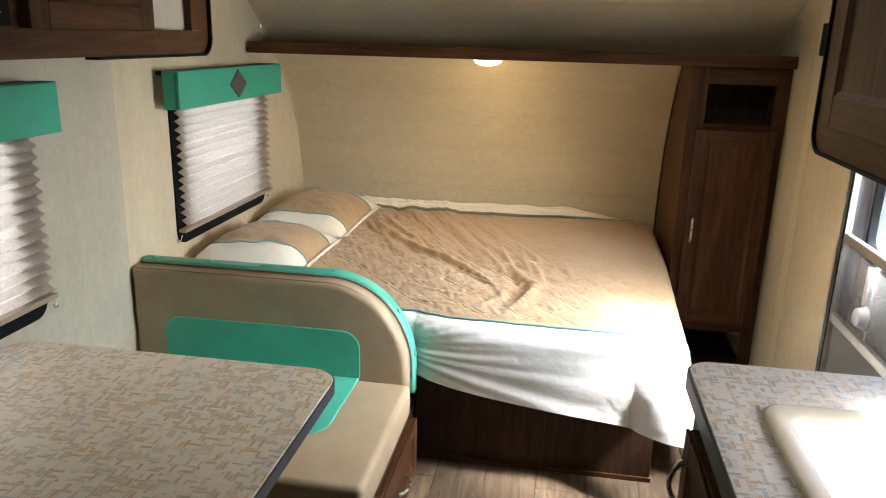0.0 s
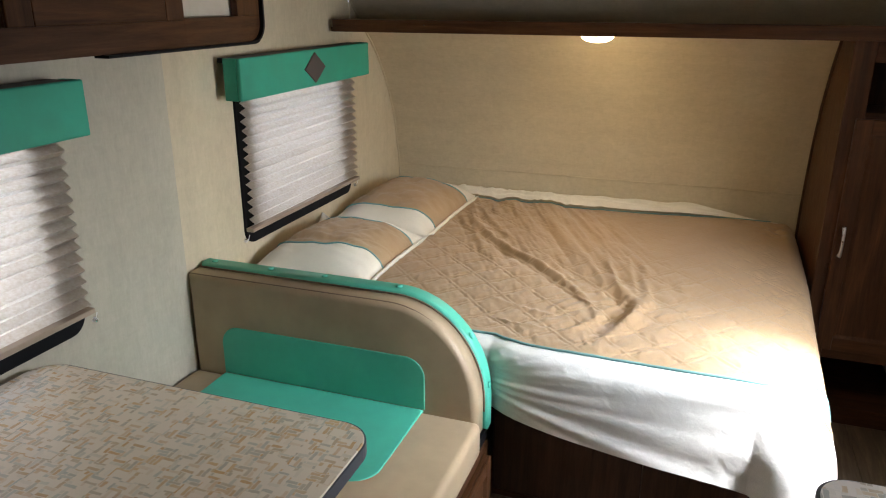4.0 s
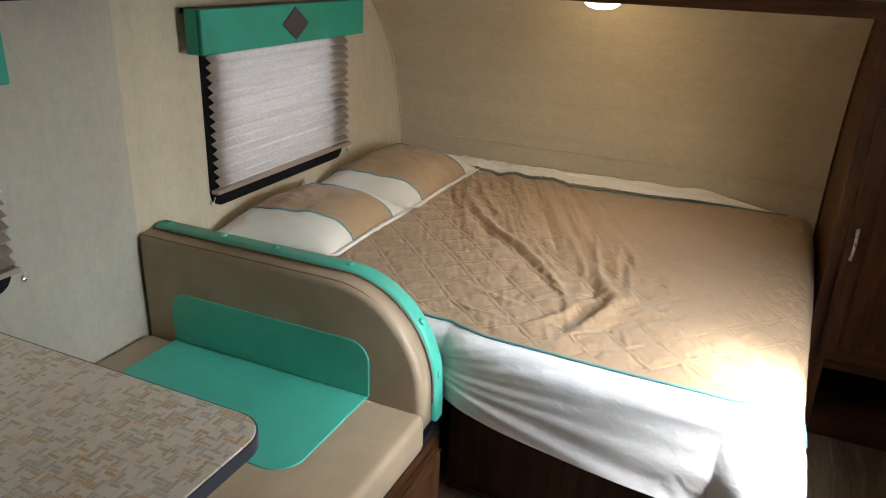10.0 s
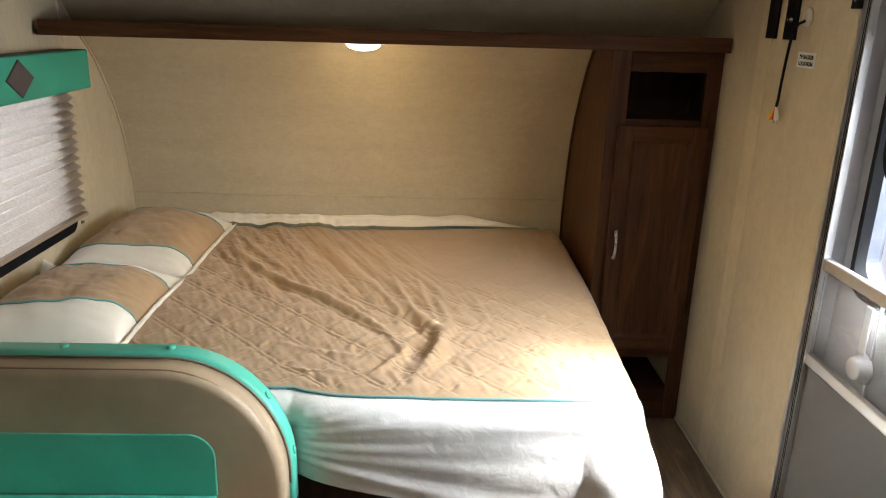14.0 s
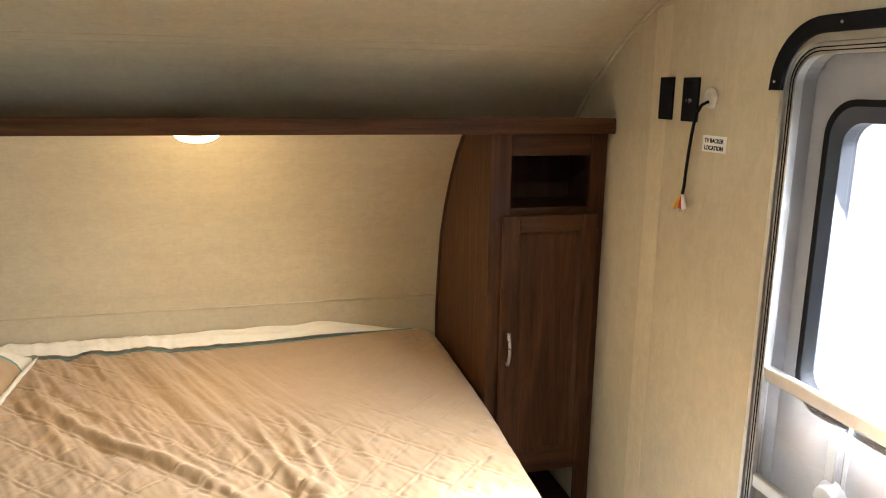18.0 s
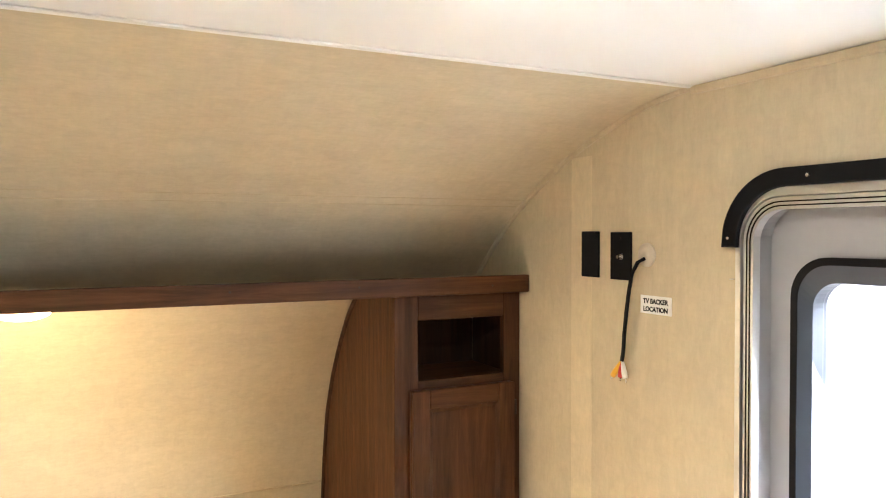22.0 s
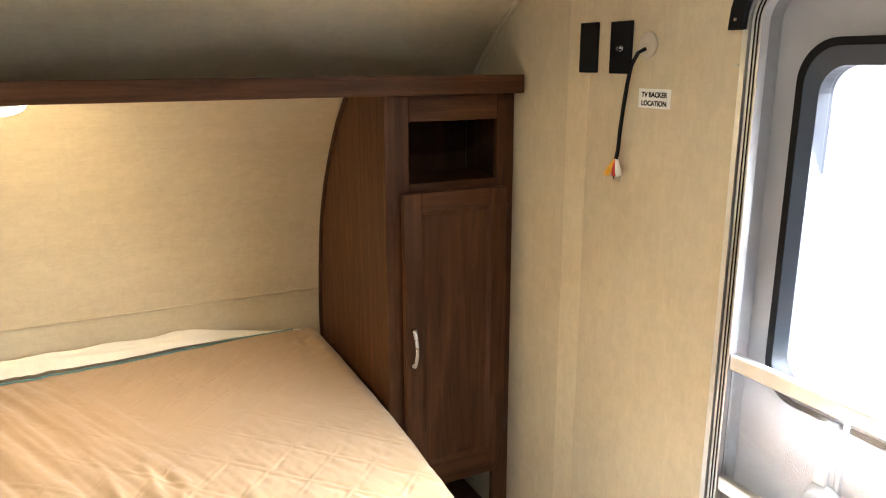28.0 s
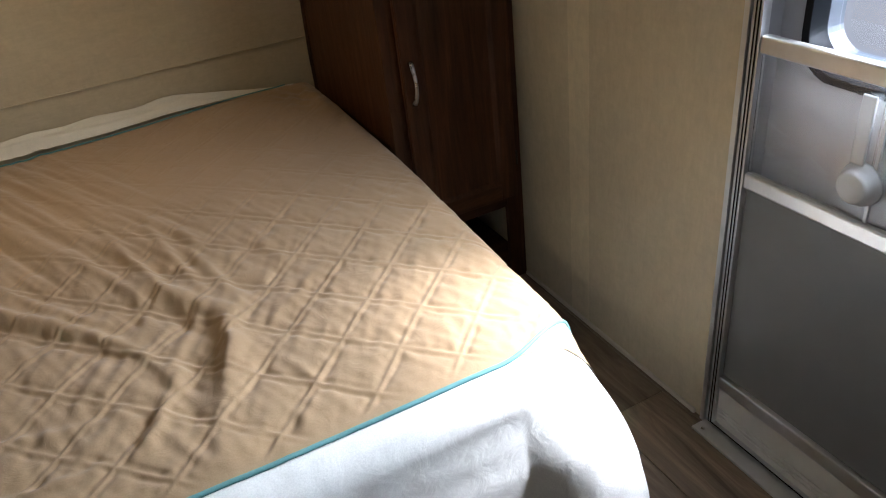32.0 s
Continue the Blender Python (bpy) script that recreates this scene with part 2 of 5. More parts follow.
def leather(name, base, rough=0.45, grain=260.0):
    m, nt, b = material(name, rough)
    v = coords(nt)
    fine = node(nt, "ShaderNodeTexVoronoi", Scale=grain)
    nt.links.new(v, fine.inputs["Vector"])
    blot = noise_of(nt, v, 7.0, 4, 0.6)
    c = ramp(nt, blot, [(0.3, scaled(base, 0.88)), (0.7, scaled(base, 1.08))])
    nt.links.new(c, b.inputs["Base Color"])
    nt.links.new(ramp(nt, blot, [(0.3, grey(rough - 0.06)), (0.7, grey(rough + 0.1))]), b.inputs["Roughness"])
    soft = noise_of(nt, v, 9.0, 2, 0.5)
    b1 = node(nt, "ShaderNodeBump", Strength=0.10, Distance=0.0008)
    nt.links.new(fine.outputs["Distance"], b1.inputs["Height"])
    b2 = node(nt, "ShaderNodeBump", Strength=0.18, Distance=0.012)
    nt.links.new(soft, b2.inputs["Height"])
    nt.links.new(b1.outputs["Normal"], b2.inputs["Normal"])
    nt.links.new(b2.outputs["Normal"], b.inputs["Normal"])
    return m


def cloth(name, base, rough=0.85, sheen=0.2, weave=420.0):
    m, nt, b = material(name, rough)
    b.inputs["Sheen Weight"].default_value = sheen
    v = coords(nt)
    w = noise_of(nt, v, weave, 2, 0.6)
    blot = noise_of(nt, v, 5.0, 4, 0.6)
    c = ramp(nt, w, [(0.3, scaled(base, 0.9)), (0.7, scaled(base, 1.06))])
    c = mix(nt, c, ramp(nt, blot, [(0.3, grey(0.92)), (0.7, grey(1.0))]), 1.0, "MULTIPLY")
    nt.links.new(c, b.inputs["Base Color"])
    crease = noise_of(nt, v, 24.0, 4, 0.55, 0.8)
    b1 = node(nt, "ShaderNodeBump", Strength=0.12, Distance=0.0006)
    nt.links.new(w, b1.inputs["Height"])
    b2 = node(nt, "ShaderNodeBump", Strength=0.22, Distance=0.008)
    nt.links.new(crease, b2.inputs["Height"])
    nt.links.new(b1.outputs["Normal"], b2.inputs["Normal"])
    nt.links.new(b2.outputs["Normal"], b.inputs["Normal"])
    return m


def plain(name, base, rough=0.5, metal=0.0, vary=0.06, scale=18.0, relief=0.04):
    m, nt, b = material(name, rough, metal)
    n = noise_of(nt, coords(nt), scale, 4, 0.6)
    nt.links.new(ramp(nt, n, [(0.3, scaled(base, 1 - vary)), (0.7, scaled(base, 1 + vary))]), b.inputs["Base Color"])
    nt.links.new(ramp(nt, n, [(0.3, grey(max(0.02, rough - 0.05))), (0.7, grey(rough + 0.07))]), b.inputs["Roughness"])
    if relief:
        bump(nt, b, n, relief, 0.002)
    return m


def laminate(name, ground, inks):
    """Woven-look counter laminate: short dashes in two directions on a pale ground."""
    m, nt, b = material(name, 0.33)
    wob = node(nt, "ShaderNodeTexNoise", Scale=60.0, Detail=2.0)
    nt.links.new(coords(nt), wob.inputs["Vector"])
    shift = nt.nodes.new("ShaderNodeVectorMath")
    shift.operation = "MULTIPLY_ADD"
    nt.links.new(wob.outputs["Color"], shift.inputs[0])
    shift.inputs[1].default_value = (0.006, 0.006, 0.0)

    def dashes(turn, w, h, at):
        mp = node(nt, "ShaderNodeMapping", Rotation=(0, 0, radians(turn)), Location=at)
        nt.links.new(shift.outputs[0], mp.inputs["Vector"])
        br = node(nt, "ShaderNodeTexBrick", Scale=1.0, Mortar_Size=0.0009, Mortar_Smooth=0.4, Bias=0.0, Brick_Width=w, Row_Height=h)
        br.offset = 0.37
        br.inputs["Color1"].default_value, br.inputs["Color2"].default_value = (0, 0, 0, 1), (1, 1, 1, 1)
        br.inputs["Mortar"].default_value = (0.0, 0.0, 0.0, 1)
        nt.links.new(mp.outputs[0], br.inputs["Vector"])
        return br.outputs["Color"]
    tc = nt.nodes.new("ShaderNodeTexCoord")
    nt.links.new(tc.outputs["Object"], shift.inputs[2])
    ch = node(nt, "ShaderNodeTexChecker", Scale=34.0)
    nt.links.new(shift.outputs[0], ch.inputs["Vector"])
    pick = mix(nt, dashes(0, 0.0290, 0.0092, (0, 0, 0)), dashes(90, 0.0290, 0.0092, (0.3, 0.1, 0)), ch.outputs["Fac"])
    stops = [(0.0, ground), (0.42, ground)]
    for i, k in enumerate(inks):
        stops.append((0.50 + 0.46 * i / (len(inks) - 1), k))
    c = ramp(nt, pick, stops)
    soft = noise_of(nt, coords(nt), 45.0, 3, 0.6)
    c = mix(nt, c, ground, ramp(nt, soft, [(0.35, grey(0.0)), (0.65, grey(0.22))]))
    nt.links.new(c, b.inputs["Base Color"])
    bump(nt, b, noise_of(nt, coords(nt), 300.0, 2, 0.5), 0.03, 0.0005)
    return m


PAPER = (0.585, 0.495, 0.335)
M_wall_side = wallpaper("linen_wallboard_upright", PAPER, (1.0, 1.0, 0.22))
M_wall_front = wallpaper("linen_wallboard_level", PAPER, (0.30, 1.0, 1.0))
# wall colour made darker and greyer to hold the dinette side's shade
M_wall_shaded = wallpaper("linen_wallboard_shaded", (0.47, 0.425, 0.325), (1.0, 1.0, 0.22))
M_wall_strip = wallpaper("linen_wallboard_strip", scaled(PAPER, 1.16), (1.0, 1.0, 0.22))
M_joint = plain("beige_joint_filler", (0.50, 0.42, 0.28), 0.9, relief=0)
M_ceiling = plain("white_ceiling_board", (0.78, 0.77, 0.74), 0.55, vary=0.02, scale=3.0, relief=0.02)
M_trim_light = plain("beige_vinyl_trim", (0.56, 0.50, 0.40), 0.45)
M_rail = plain("brown_beige_plastic", (0.33, 0.25, 0.18), 0.45)
M_wood = wood("dark_cherry_wood", (0.037, 0.0130, 0.0042), (0.126, 0.0505, 0.0178), "z")
M_wood_x = wood("dark_cherry_wood_level", (0.037, 0.0130, 0.0042), (0.126, 0.0505, 0.0178), "x")
M_wood_y = wood("dark_cherry_wood_lengthwise", (0.037, 0.0130, 0.0042), (0.126, 0.0505, 0.0178), "y")
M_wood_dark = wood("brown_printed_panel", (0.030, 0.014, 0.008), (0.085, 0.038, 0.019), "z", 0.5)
M_black = plain("black_plastic", (0.008, 0.008, 0.009), 0.42)
M_black_soft = plain("black_rubber", (0.008, 0.008, 0.009), 0.62)
M_screw = plain("dark_screw", (0.05, 0.035, 0.025), 0.4, 0.6)
M_tan_seam = leather("tan_vinyl_seam", (0.19, 0.13, 0.082), 0.55)
M_teal = leather("teal_vinyl", (0.085, 0.50, 0.36), 0.42)
M_teal_dark = leather("teal_valance_fabric", (0.032, 0.335, 0.215), 0.6, 500.0)
M_tan = leather("tan_vinyl", (0.41, 0.312, 0.198), 0.48)
M_quilt = cloth("tan_quilted_cotton", (0.384, 0.254, 0.131))
M_cream = cloth("cream_cotton", (0.74, 0.69, 0.58))
M_white = cloth("white_cotton", (0.80, 0.79, 0.74))
M_piping = cloth("teal_piping", (0.13, 0.31, 0.30), 0.7, 0.0)
M_steel = plain("brushed_nickel", (0.62, 0.61, 0.58), 0.28, 1.0, 0.05, 60.0)
M_alu = plain("mill_aluminium", (0.70, 0.70, 0.69), 0.36, 1.0, 0.05, 30.0)
M_door_grey = plain("grey_door_skin", (0.36, 0.355, 0.36), 0.5, 0.0, 0.06, 8.0)
M_screen_grey = plain("charcoal_screen_panel", (0.15, 0.15, 0.145), 0.42, 0.0, 0.08, 5.0)
M_kick = plain("beige_kick_panel", (0.70, 0.67, 0.60), 0.42)
M_marking = plain("grey_print", (0.30, 0.30, 0.30), 0.6, relief=0)
M_reveal = plain("dark_glossy_plastic", (0.030, 0.036, 0.046), 0.38, relief=0)
M_white_plastic = plain("white_plastic", (0.80, 0.79, 0.75), 0.35, vary=0.03)
M_sink = plain("ivory_sink_acrylic", (0.74, 0.68, 0.55), 0.16, vary=0.02)
M_table = laminate("woven_laminate", (0.74, 0.655, 0.54), [(0.42, 0.43, 0.37), (0.70, 0.62, 0.50), (0.56, 0.34, 0.14), (0.44, 0.43, 0.36), (0.62, 0.43, 0.22)])
M_edge = plain("slate_edge_band", (0.055, 0.060, 0.075), 0.4)
M_hollow = plain("shadowed_cupboard_lining", (0.20, 0.17, 0.13), 0.7)
M_yellow, M_red = plain("yellow_plug", (0.75, 0.42, 0.02), 0.4), plain("red_plug", (0.50, 0.03, 0.02), 0.4)
M_brown_patch = leather("brown_suede", (0.085, 0.062, 0.055), 0.8)


for m_dark in (M_black, M_black_soft):
    m_dark.node_tree.nodes["Principled BSDF"].inputs["Specular IOR Level"].default_value = 0.10


def glass(name, tint=(1, 1, 1), rough=0.0):
    m, nt, b = material(name, rough)
    b.inputs["Base Color"].default_value = (*tint, 1)
    b.inputs["Transmission Weight"].default_value = 1.0
    b.inputs["IOR"].default_value = 1.45
    return m


M_glass = glass("window_glass")
M_film = glass("clear_vinyl_sheet", (0.95, 0.96, 0.96), 0.06)
wavy = noise_of(M_film.node_tree, coords(M_film.node_tree, (1, 0.5, 1)), 22.0, 3, 0.5, 1.0)
bump(M_film.node_tree, M_film.node_tree.nodes["Principled BSDF"], wavy, 0.5, 0.004)
M_clear = glass("clear_moulded_plastic", (0.90, 0.92, 0.91), 0.25)
M_clear.node_tree.nodes["Principled BSDF"].inputs["Transmission Weight"].default_value = 0.35


def glowing(name, colour, strength):
    m, nt, b = material(name, 0.4)
    b.inputs["Base Color"].default_value = (0.85, 0.83, 0.78, 1)
    b.inputs["Emission Color"].default_value = (*colour, 1)
    b.inputs["Emission Strength"].default_value = strength
    return m


def pleat_cloth():
    m = bpy.data.materials.new("pleated_shade_fabric")
    m.use_nodes = True
    nt = m.node_tree
    b = nt.nodes["Principled BSDF"]
    b.inputs["Roughness"].default_value = 0.85
    n = noise_of(nt, coords(nt, (1, 3, 8)), 30.0, 3, 0.6)
    c = ramp(nt, n, [(0.3, (0.36, 0.29, 0.22)), (0.7, (0.48, 0.41, 0.34))])
    nt.links.new(c, b.inputs["Base Color"])
    tr = nt.nodes.new("ShaderNodeBsdfTranslucent")
    nt.links.new(ramp(nt, n, [(0.3, (0.74, 0.66, 0.55)), (0.7, (0.86, 0.83, 0.78))]), tr.inputs["Color"])
    mx = nt.nodes.new("ShaderNodeMixShader")
    mx.inputs[0].default_value = 0.52
    nt.links.new(b.outputs[0], mx.inputs[1])
    nt.links.new(tr.outputs[0], mx.inputs[2])
    nt.links.new(mx.outputs[0], nt.nodes["Material Output"].inputs["Surface"])
    return m


M_pleat = pleat_cloth()
M_lamp_warm = glowing("warm_lamp_lens", LAMP_WARM, 21.0)
M_lamp_small = glowing("small_warm_lamp_lens", LAMP_WARM, 1.3)
M_lamp_day = glowing("ceiling_lamp_lens", LAMP_DAY, 8.6)


def plank_material():
    m, nt, b = material("grey_brown_vinyl_plank", 0.42)
    info = nt.nodes.new("ShaderNodeObjectInfo")
    v = coords(nt, (9, 0.9, 9))
    shift = nt.nodes.new("ShaderNodeVectorMath")
    shift.operation = "SCALE"
    comb = nt.nodes.new("ShaderNodeCombineXYZ")
    for s in ("X", "Y", "Z"):
        nt.links.new(info.outputs["Random"], comb.inputs[s])
    nt.links.new(comb.outputs[0], shift.inputs[0])
    shift.inputs["Scale"].default_value = 37.0
    add = nt.nodes.new("ShaderNodeVectorMath")
    nt.links.new(v, add.inputs[0])
    nt.links.new(shift.outputs[0], add.inputs[1])
    grain = noise_of(nt, add.outputs[0], 2.6, 7, 0.65, 1.4)
    fine = noise_of(nt, add.outputs[0], 22.0, 3, 0.7)
    c = ramp(nt, grain, [(0.3, (0.105, 0.068, 0.040)), (0.5, (0.21, 0.145, 0.090)), (0.72, (0.36, 0.265, 0.175))])
    c = mix(nt, c, ramp(nt, fine, [(0.3, grey(0.7)), (0.65, grey(1.0))]), 0.7, "MULTIPLY")
    c = mix(nt, c, ramp(nt, info.outputs["Random"], [(0.0, grey(0.75)), (1.0, grey(1.1))]), 1.0, "MULTIPLY")
    nt.links.new(c, b.inputs["Base Color"])
    bump(nt, b, fine, 0.15, 0.001)
    return m


M_plank = plank_material()

# ---- the shell ----
W, TOPZ, BACK = 1.175, 1.912, -1.75
PROFILE = [(4.06, 0.0), (4.06, 0.68), (4.035, 0.85), (4.0, 1.0), (3.94, 1.13), (3.87, 1.24), (3.78, 1.35), (3.66, 1.455), (3.55, 1.555), (3.46, 1.63),
           (3.37, 1.69), (3.25, 1.757), (3.12, 1.815), (3.0, 1.856), (2.9, 1.885), (2.81, 1.903), (2.72, 1.912)]


def wall_y(z):
    for (y0, z0), (y1, z1) in zip(PROFILE, PROFILE[1:]):
        if z0 <= z <= z1:
            return y0 + (y1 - y0) * (z - z0) / (z1 - z0)
    return PROFILE[-1][0]


def fine_profile(n=72):
    pts = [Vector((p[0], p[1])) for p in PROFILE]
    out = []
    for i in range(1, len(pts) - 1):
        for k in range(4):
            t = k / 4
            p0, p1, p2, p3 = pts[max(i - 1, 0)], pts[i], pts[i + 1], pts[min(i + 2, len(pts) - 1)]
            out.append(0.5 * (2 * p1 + (p2 - p0) * t + (2 * p0 - 5 * p1 + 4 * p2 - p3) * t * t + (3 * p1 - p0 - 3 * p2 + p3) * t ** 3))
    return [pts[0]] + out + [pts[-1]]


CURVE = fine_profile()
WIN2 = (2.705, 3.375, 0.765, 1.29)
WIN1 = (1.07, 1.79, 0.765, 1.29)
# WIN3 is an added opening, out of view, that lights the worktop
WIN3 = (0.62, 1.40, 1.00, 1.29)
DOOR = (1.938, 2.594, 0.0, 1.678)

# wall on the bed-head side, with its two windows
bm = holed("x", -W - 0.05, -W, BACK, 3.55, 0.0, 1.40, [WIN1, WIN2])
upper = [(y, z) for y, z in CURVE if z >= 1.555]
prism([(BACK, 1.40), (3.55, 1.40)] + upper + [(2.72, 1.96), (BACK, 1.96)], "x", -W - 0.05, -W, bm=bm)
prism([(3.55, 0.0)] + [(y, z) for y, z in CURVE if z <= 1.555], "x", -W - 0.05, -W, bm=bm)
wall_left = tagged(to_object("wall_left", bm, M_wall_side), "beige linen-look wallboard wall with two windows", "wall", kind="structure")
# overlay panel; the shade on this stretch of wall is in its colour
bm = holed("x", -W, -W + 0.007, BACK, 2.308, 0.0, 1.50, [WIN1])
part("wall_panel", bm, M_wall_shaded, wall_left, "linen-look wallboard panel with shade put into its greyer tone")

# wall with the entrance door
bm = holed("x", W, W + 0.05, BACK, 2.72, 0.0, 1.96, [DOOR, WIN3])
prism([(2.72, 0.0)] + [tuple(p) for p in CURVE] + [(2.72, 1.96)], "x", W, W + 0.05, bm=bm)
arc = [(2.594 - 0.09 + 0.09 * math.cos(radians(a)), 1.678 - 0.09 + 0.09 * math.sin(radians(a))) for a in range(0, 91, 9)]
prism([(2.594, 1.678)] + arc[::-1], "x", W, W + 0.05, bm=bm)
arc = [(1.938 + 0.09 - 0.09 * math.cos(radians(a)), 1.678 - 0.09 + 0.09 * math.sin(radians(a))) for a in range(0, 91, 9)]
prism([(1.938, 1.678)] + arc, "x", W, W + 0.05, bm=bm)
wall_right = tagged(to_object("wall_right", bm, M_wall_side), "beige linen-look wallboard wall with the entrance door", "wall", kind="structure")

part("seam_strip", box(W - 0.0007, W + 0.0002, 3.057, 3.141, 0.0, 1.80), M_wall_strip, wall_right)
tagged(to_object("baseboard", box(W - 0.009, W - 0.0005, 2.622, 3.386, 0.0005, 0.014, 0.003), M_trim_light), "slim beige floor bead along the door wall", "baseboard", kind="structure")

# curved front wall that bends over into the ceiling
pts = [tuple(p) for p in CURVE]
outer = [(y + 0.05, z + (0.05 if i > 30 else 0.0)) for i, (y, z) in enumerate(pts)]
bm = bmesh.new()
rows = [[bm.verts.new((x, y, z)) for y, z in pts] for x in (-W, W)]
back = [[bm.verts.new((x, y, z)) for y, z in outer] for x in (-W, W)]
for i in range(len(pts) - 1):
    bm.faces.new((rows[0][i], rows[1][i], rows[1][i + 1], rows[0][i + 1])).smooth = True
    bm.faces.new((back[0][i], back[0][i + 1], back[1][i + 1], back[1][i]))
for s in (0, 1):
    inner, outside = [bm.verts.new(v.co) for v in rows[s]], [bm.verts.new(v.co) for v in back[s]]
    for i in range(len(pts) - 1):
        bm.faces.new((inner[i], inner[i + 1], outside[i + 1], outside[i]))
wall_front = tagged(to_object("wall_front", bm, M_wall_front), "beige linen-look front wall curving up into the ceiling", "wall", kind="structure")
# panel joints across the curve
for z, h, m in ((0.742, 0.0012, M_joint), (1.683, 0.0006, M_joint), (1.70, 0.0006, M_joint)):
    y = wall_y(z)
    part("panel_joint", box(-W, W, y - (0.0012 if z < 1 else 0.0006), y + 0.006, z - h, z + h, 0.0003, 1), m, wall_front)

bm = box(-W - 0.05, W + 0.05, BACK - 0.05, BACK, 0, 1.96)
tagged(to_object("wall_back", bm, M_wall_side), "plain beige wall at the rear of the trailer", "wall", kind="structure")
bm = box(-W, W, BACK, 2.181, TOPZ, TOPZ + 0.04)
box(-W, W, 2.189, 2.72, TOPZ, TOPZ + 0.04, bm=bm)
box(-W, W, 2.181, 2.189, TOPZ + 0.004, TOPZ + 0.04, bm=bm)
tagged(to_object("ceiling", bm, M_ceiling), "flat white ceiling boards with a narrow joint", "ceiling", kind="structure")
bm = box(-W, W, 2.712, 2.726, TOPZ - 0.005, TOPZ - 0.0005, 0.002)
tagged(to_object("trim", bm, M_ceiling), "slim white trim between ceiling and curved wall", "trim", kind="structure")
for s in (-1, 1):
    bm = tube([(s * (W - 0.004), y - 0.002, z - 0.002) for y, z in pts if z > 0.6], 0.0075 if s > 0 else 0.0045, 8)
    tagged(to_object("trim", bm, M_wall_side, smooth=True), "beige corner bead along the curved wall", "trim", kind="structure")
    bm = box(s * W - 0.014, s * W + 0.012, BACK, 2.72, TOPZ - 0.018, TOPZ - 0.001, 0.005, 3)
    tagged(to_object("trim", bm, M_wall_side), "beige ceiling edge trim", "trim", kind="structure")

# floor with vinyl planks
bm = box(-W - 0.05, W + 0.05, BACK - 0.05, 4.11, -0.06, -0.006)
floor = tagged(to_object("floor", bm, M_wood_dark), "grey-brown wood-look vinyl plank floor", "floor", kind="structure")

# ground outside
bm = box(-600, 600, -600, 600, -0.72, -0.70)
m_ground = plain("worn_asphalt_yard", (0.085, 0.083, 0.080), 0.85, scale=0.6, vary=0.15)
tagged(to_object("ground", bm, m_ground), "worn grey asphalt yard around the trailer", "ground", kind="structure")

# ---- windows, shades and valances ----


def window_unit(number, w, y0, y1):
    win = thing(f"window_{number}", "black-framed trailer window behind a pleated shade", "window", kind="structure")
    o, i = rounded(w[0] - 0.064, w[1] + 0.10, w[2] - 0.034, w[3] + 0.02, 0.05), rounded(w[0] + 0.004, w[1] - 0.004, w[2] + 0.004, w[3] - 0.004, 0.03)
    part("window_frame", ring(o, i, "x", -W - 0.03, -W + 0.010), M_black_soft, win)
    pane = part("pane", box(-W - 0.036, -W - 0.032, w[0], w[1], w[2], w[3]), M_glass, win)
    pane.visible_shadow = False
    # pleated shade
    blind = thing("pleated_blind", "cream pleated fabric window shade, lowered", "blind", "pleated window blinds")
    z0, z1, n = 0.796, 1.33, 17
    k = bmesh.new()
    h = (z1 - z0) / n
    rnd = random.Random(number)
    rows = []
    for q in range(2 * n + 1):
        z = z0 + h * q / 2
        d = (0.030 if q % 2 else 0.006) + rnd.uniform(-0.0015, 0.0015)
        sag = rnd.uniform(-0.002, 0.002)
        rows.append([k.verts.new((-W + 0.012 + d + 0.0012 * math.sin(7 * y + q), y, z + sag * math.sin(3.1 * (y - y0)))) for y in steps(y0, y1, 14)])
    for s, t in zip(rows, rows[1:]):
        for j in range(14):
            k.faces.new((s[j], s[j + 1], t[j + 1], t[j]))
    part("pleats", k, M_pleat, blind)
    part("bottom_rail", box(-W + 0.012, -W + 0.042, y0 - 0.012, y1 + 0.012, 0.782, 0.797, 0.003), M_rail, blind, "brown-beige plastic bottom rail")
    part("head_rail", box(-W + 0.010, -W + 0.045, y0, y1, 1.33, 1.355, 0.003), M_trim_light, blind)
    for y in (y0 - 0.005, y1 + 0.035):
        part("hold_down_clip", lathe([(0.001, 0.010), (0.006, 0.008), (0.008, 0.0)], (-W + (0.007 if number == 1 else 0), y, 0.747), "x", 12), M_steel, blind, "small steel screw clip")
        part("cord", tube([(-W + 0.012, y, 0.747), (-W + 0.02, y, 0.77)], 0.0012, 5), M_white_plastic, blind)
    return win


def valance(y0, y1):
    v = thing("window_valance", "teal vinyl box valance with a brown diamond patch", "valance", "window valances")
    x0, x1, z0, z1 = -W + 0.008, -1.072, 1.256, 1.390
    k = bmesh.new()
    box(x1 - 0.016, x1, y0, y1, z0, z1, 0.005, 3, k)
    part("front_board", k, M_teal_dark, v)
    for a, b in ((y0, y0 + 0.016), (y1 - 0.016, y1)):
        part("end_board", box(x0 + 0.030, x1 - 0.0165, a, b, z0, z1, 0.003, 2), M_teal_dark, v)
    part("top_board", box(x0, x1 - 0.0165, y0 + 0.0165, y1 - 0.0165, z1 - 0.016, z1 - 0.001), M_black, v)
    c, s = (y0 + y1) / 2, 0.062
    dia = [(c - 0.078, (z0 + z1) / 2), (c, z0 + 0.012), (c + 0.078, (z0 + z1) / 2), (c, z1 - 0.010)]
    part("diamond_patch", prism(dia, "x", x1 + 0.0005, x1 + 0.006, 0.003, 2, only="b"), M_brown_patch, v, "dark brown suede diamond")


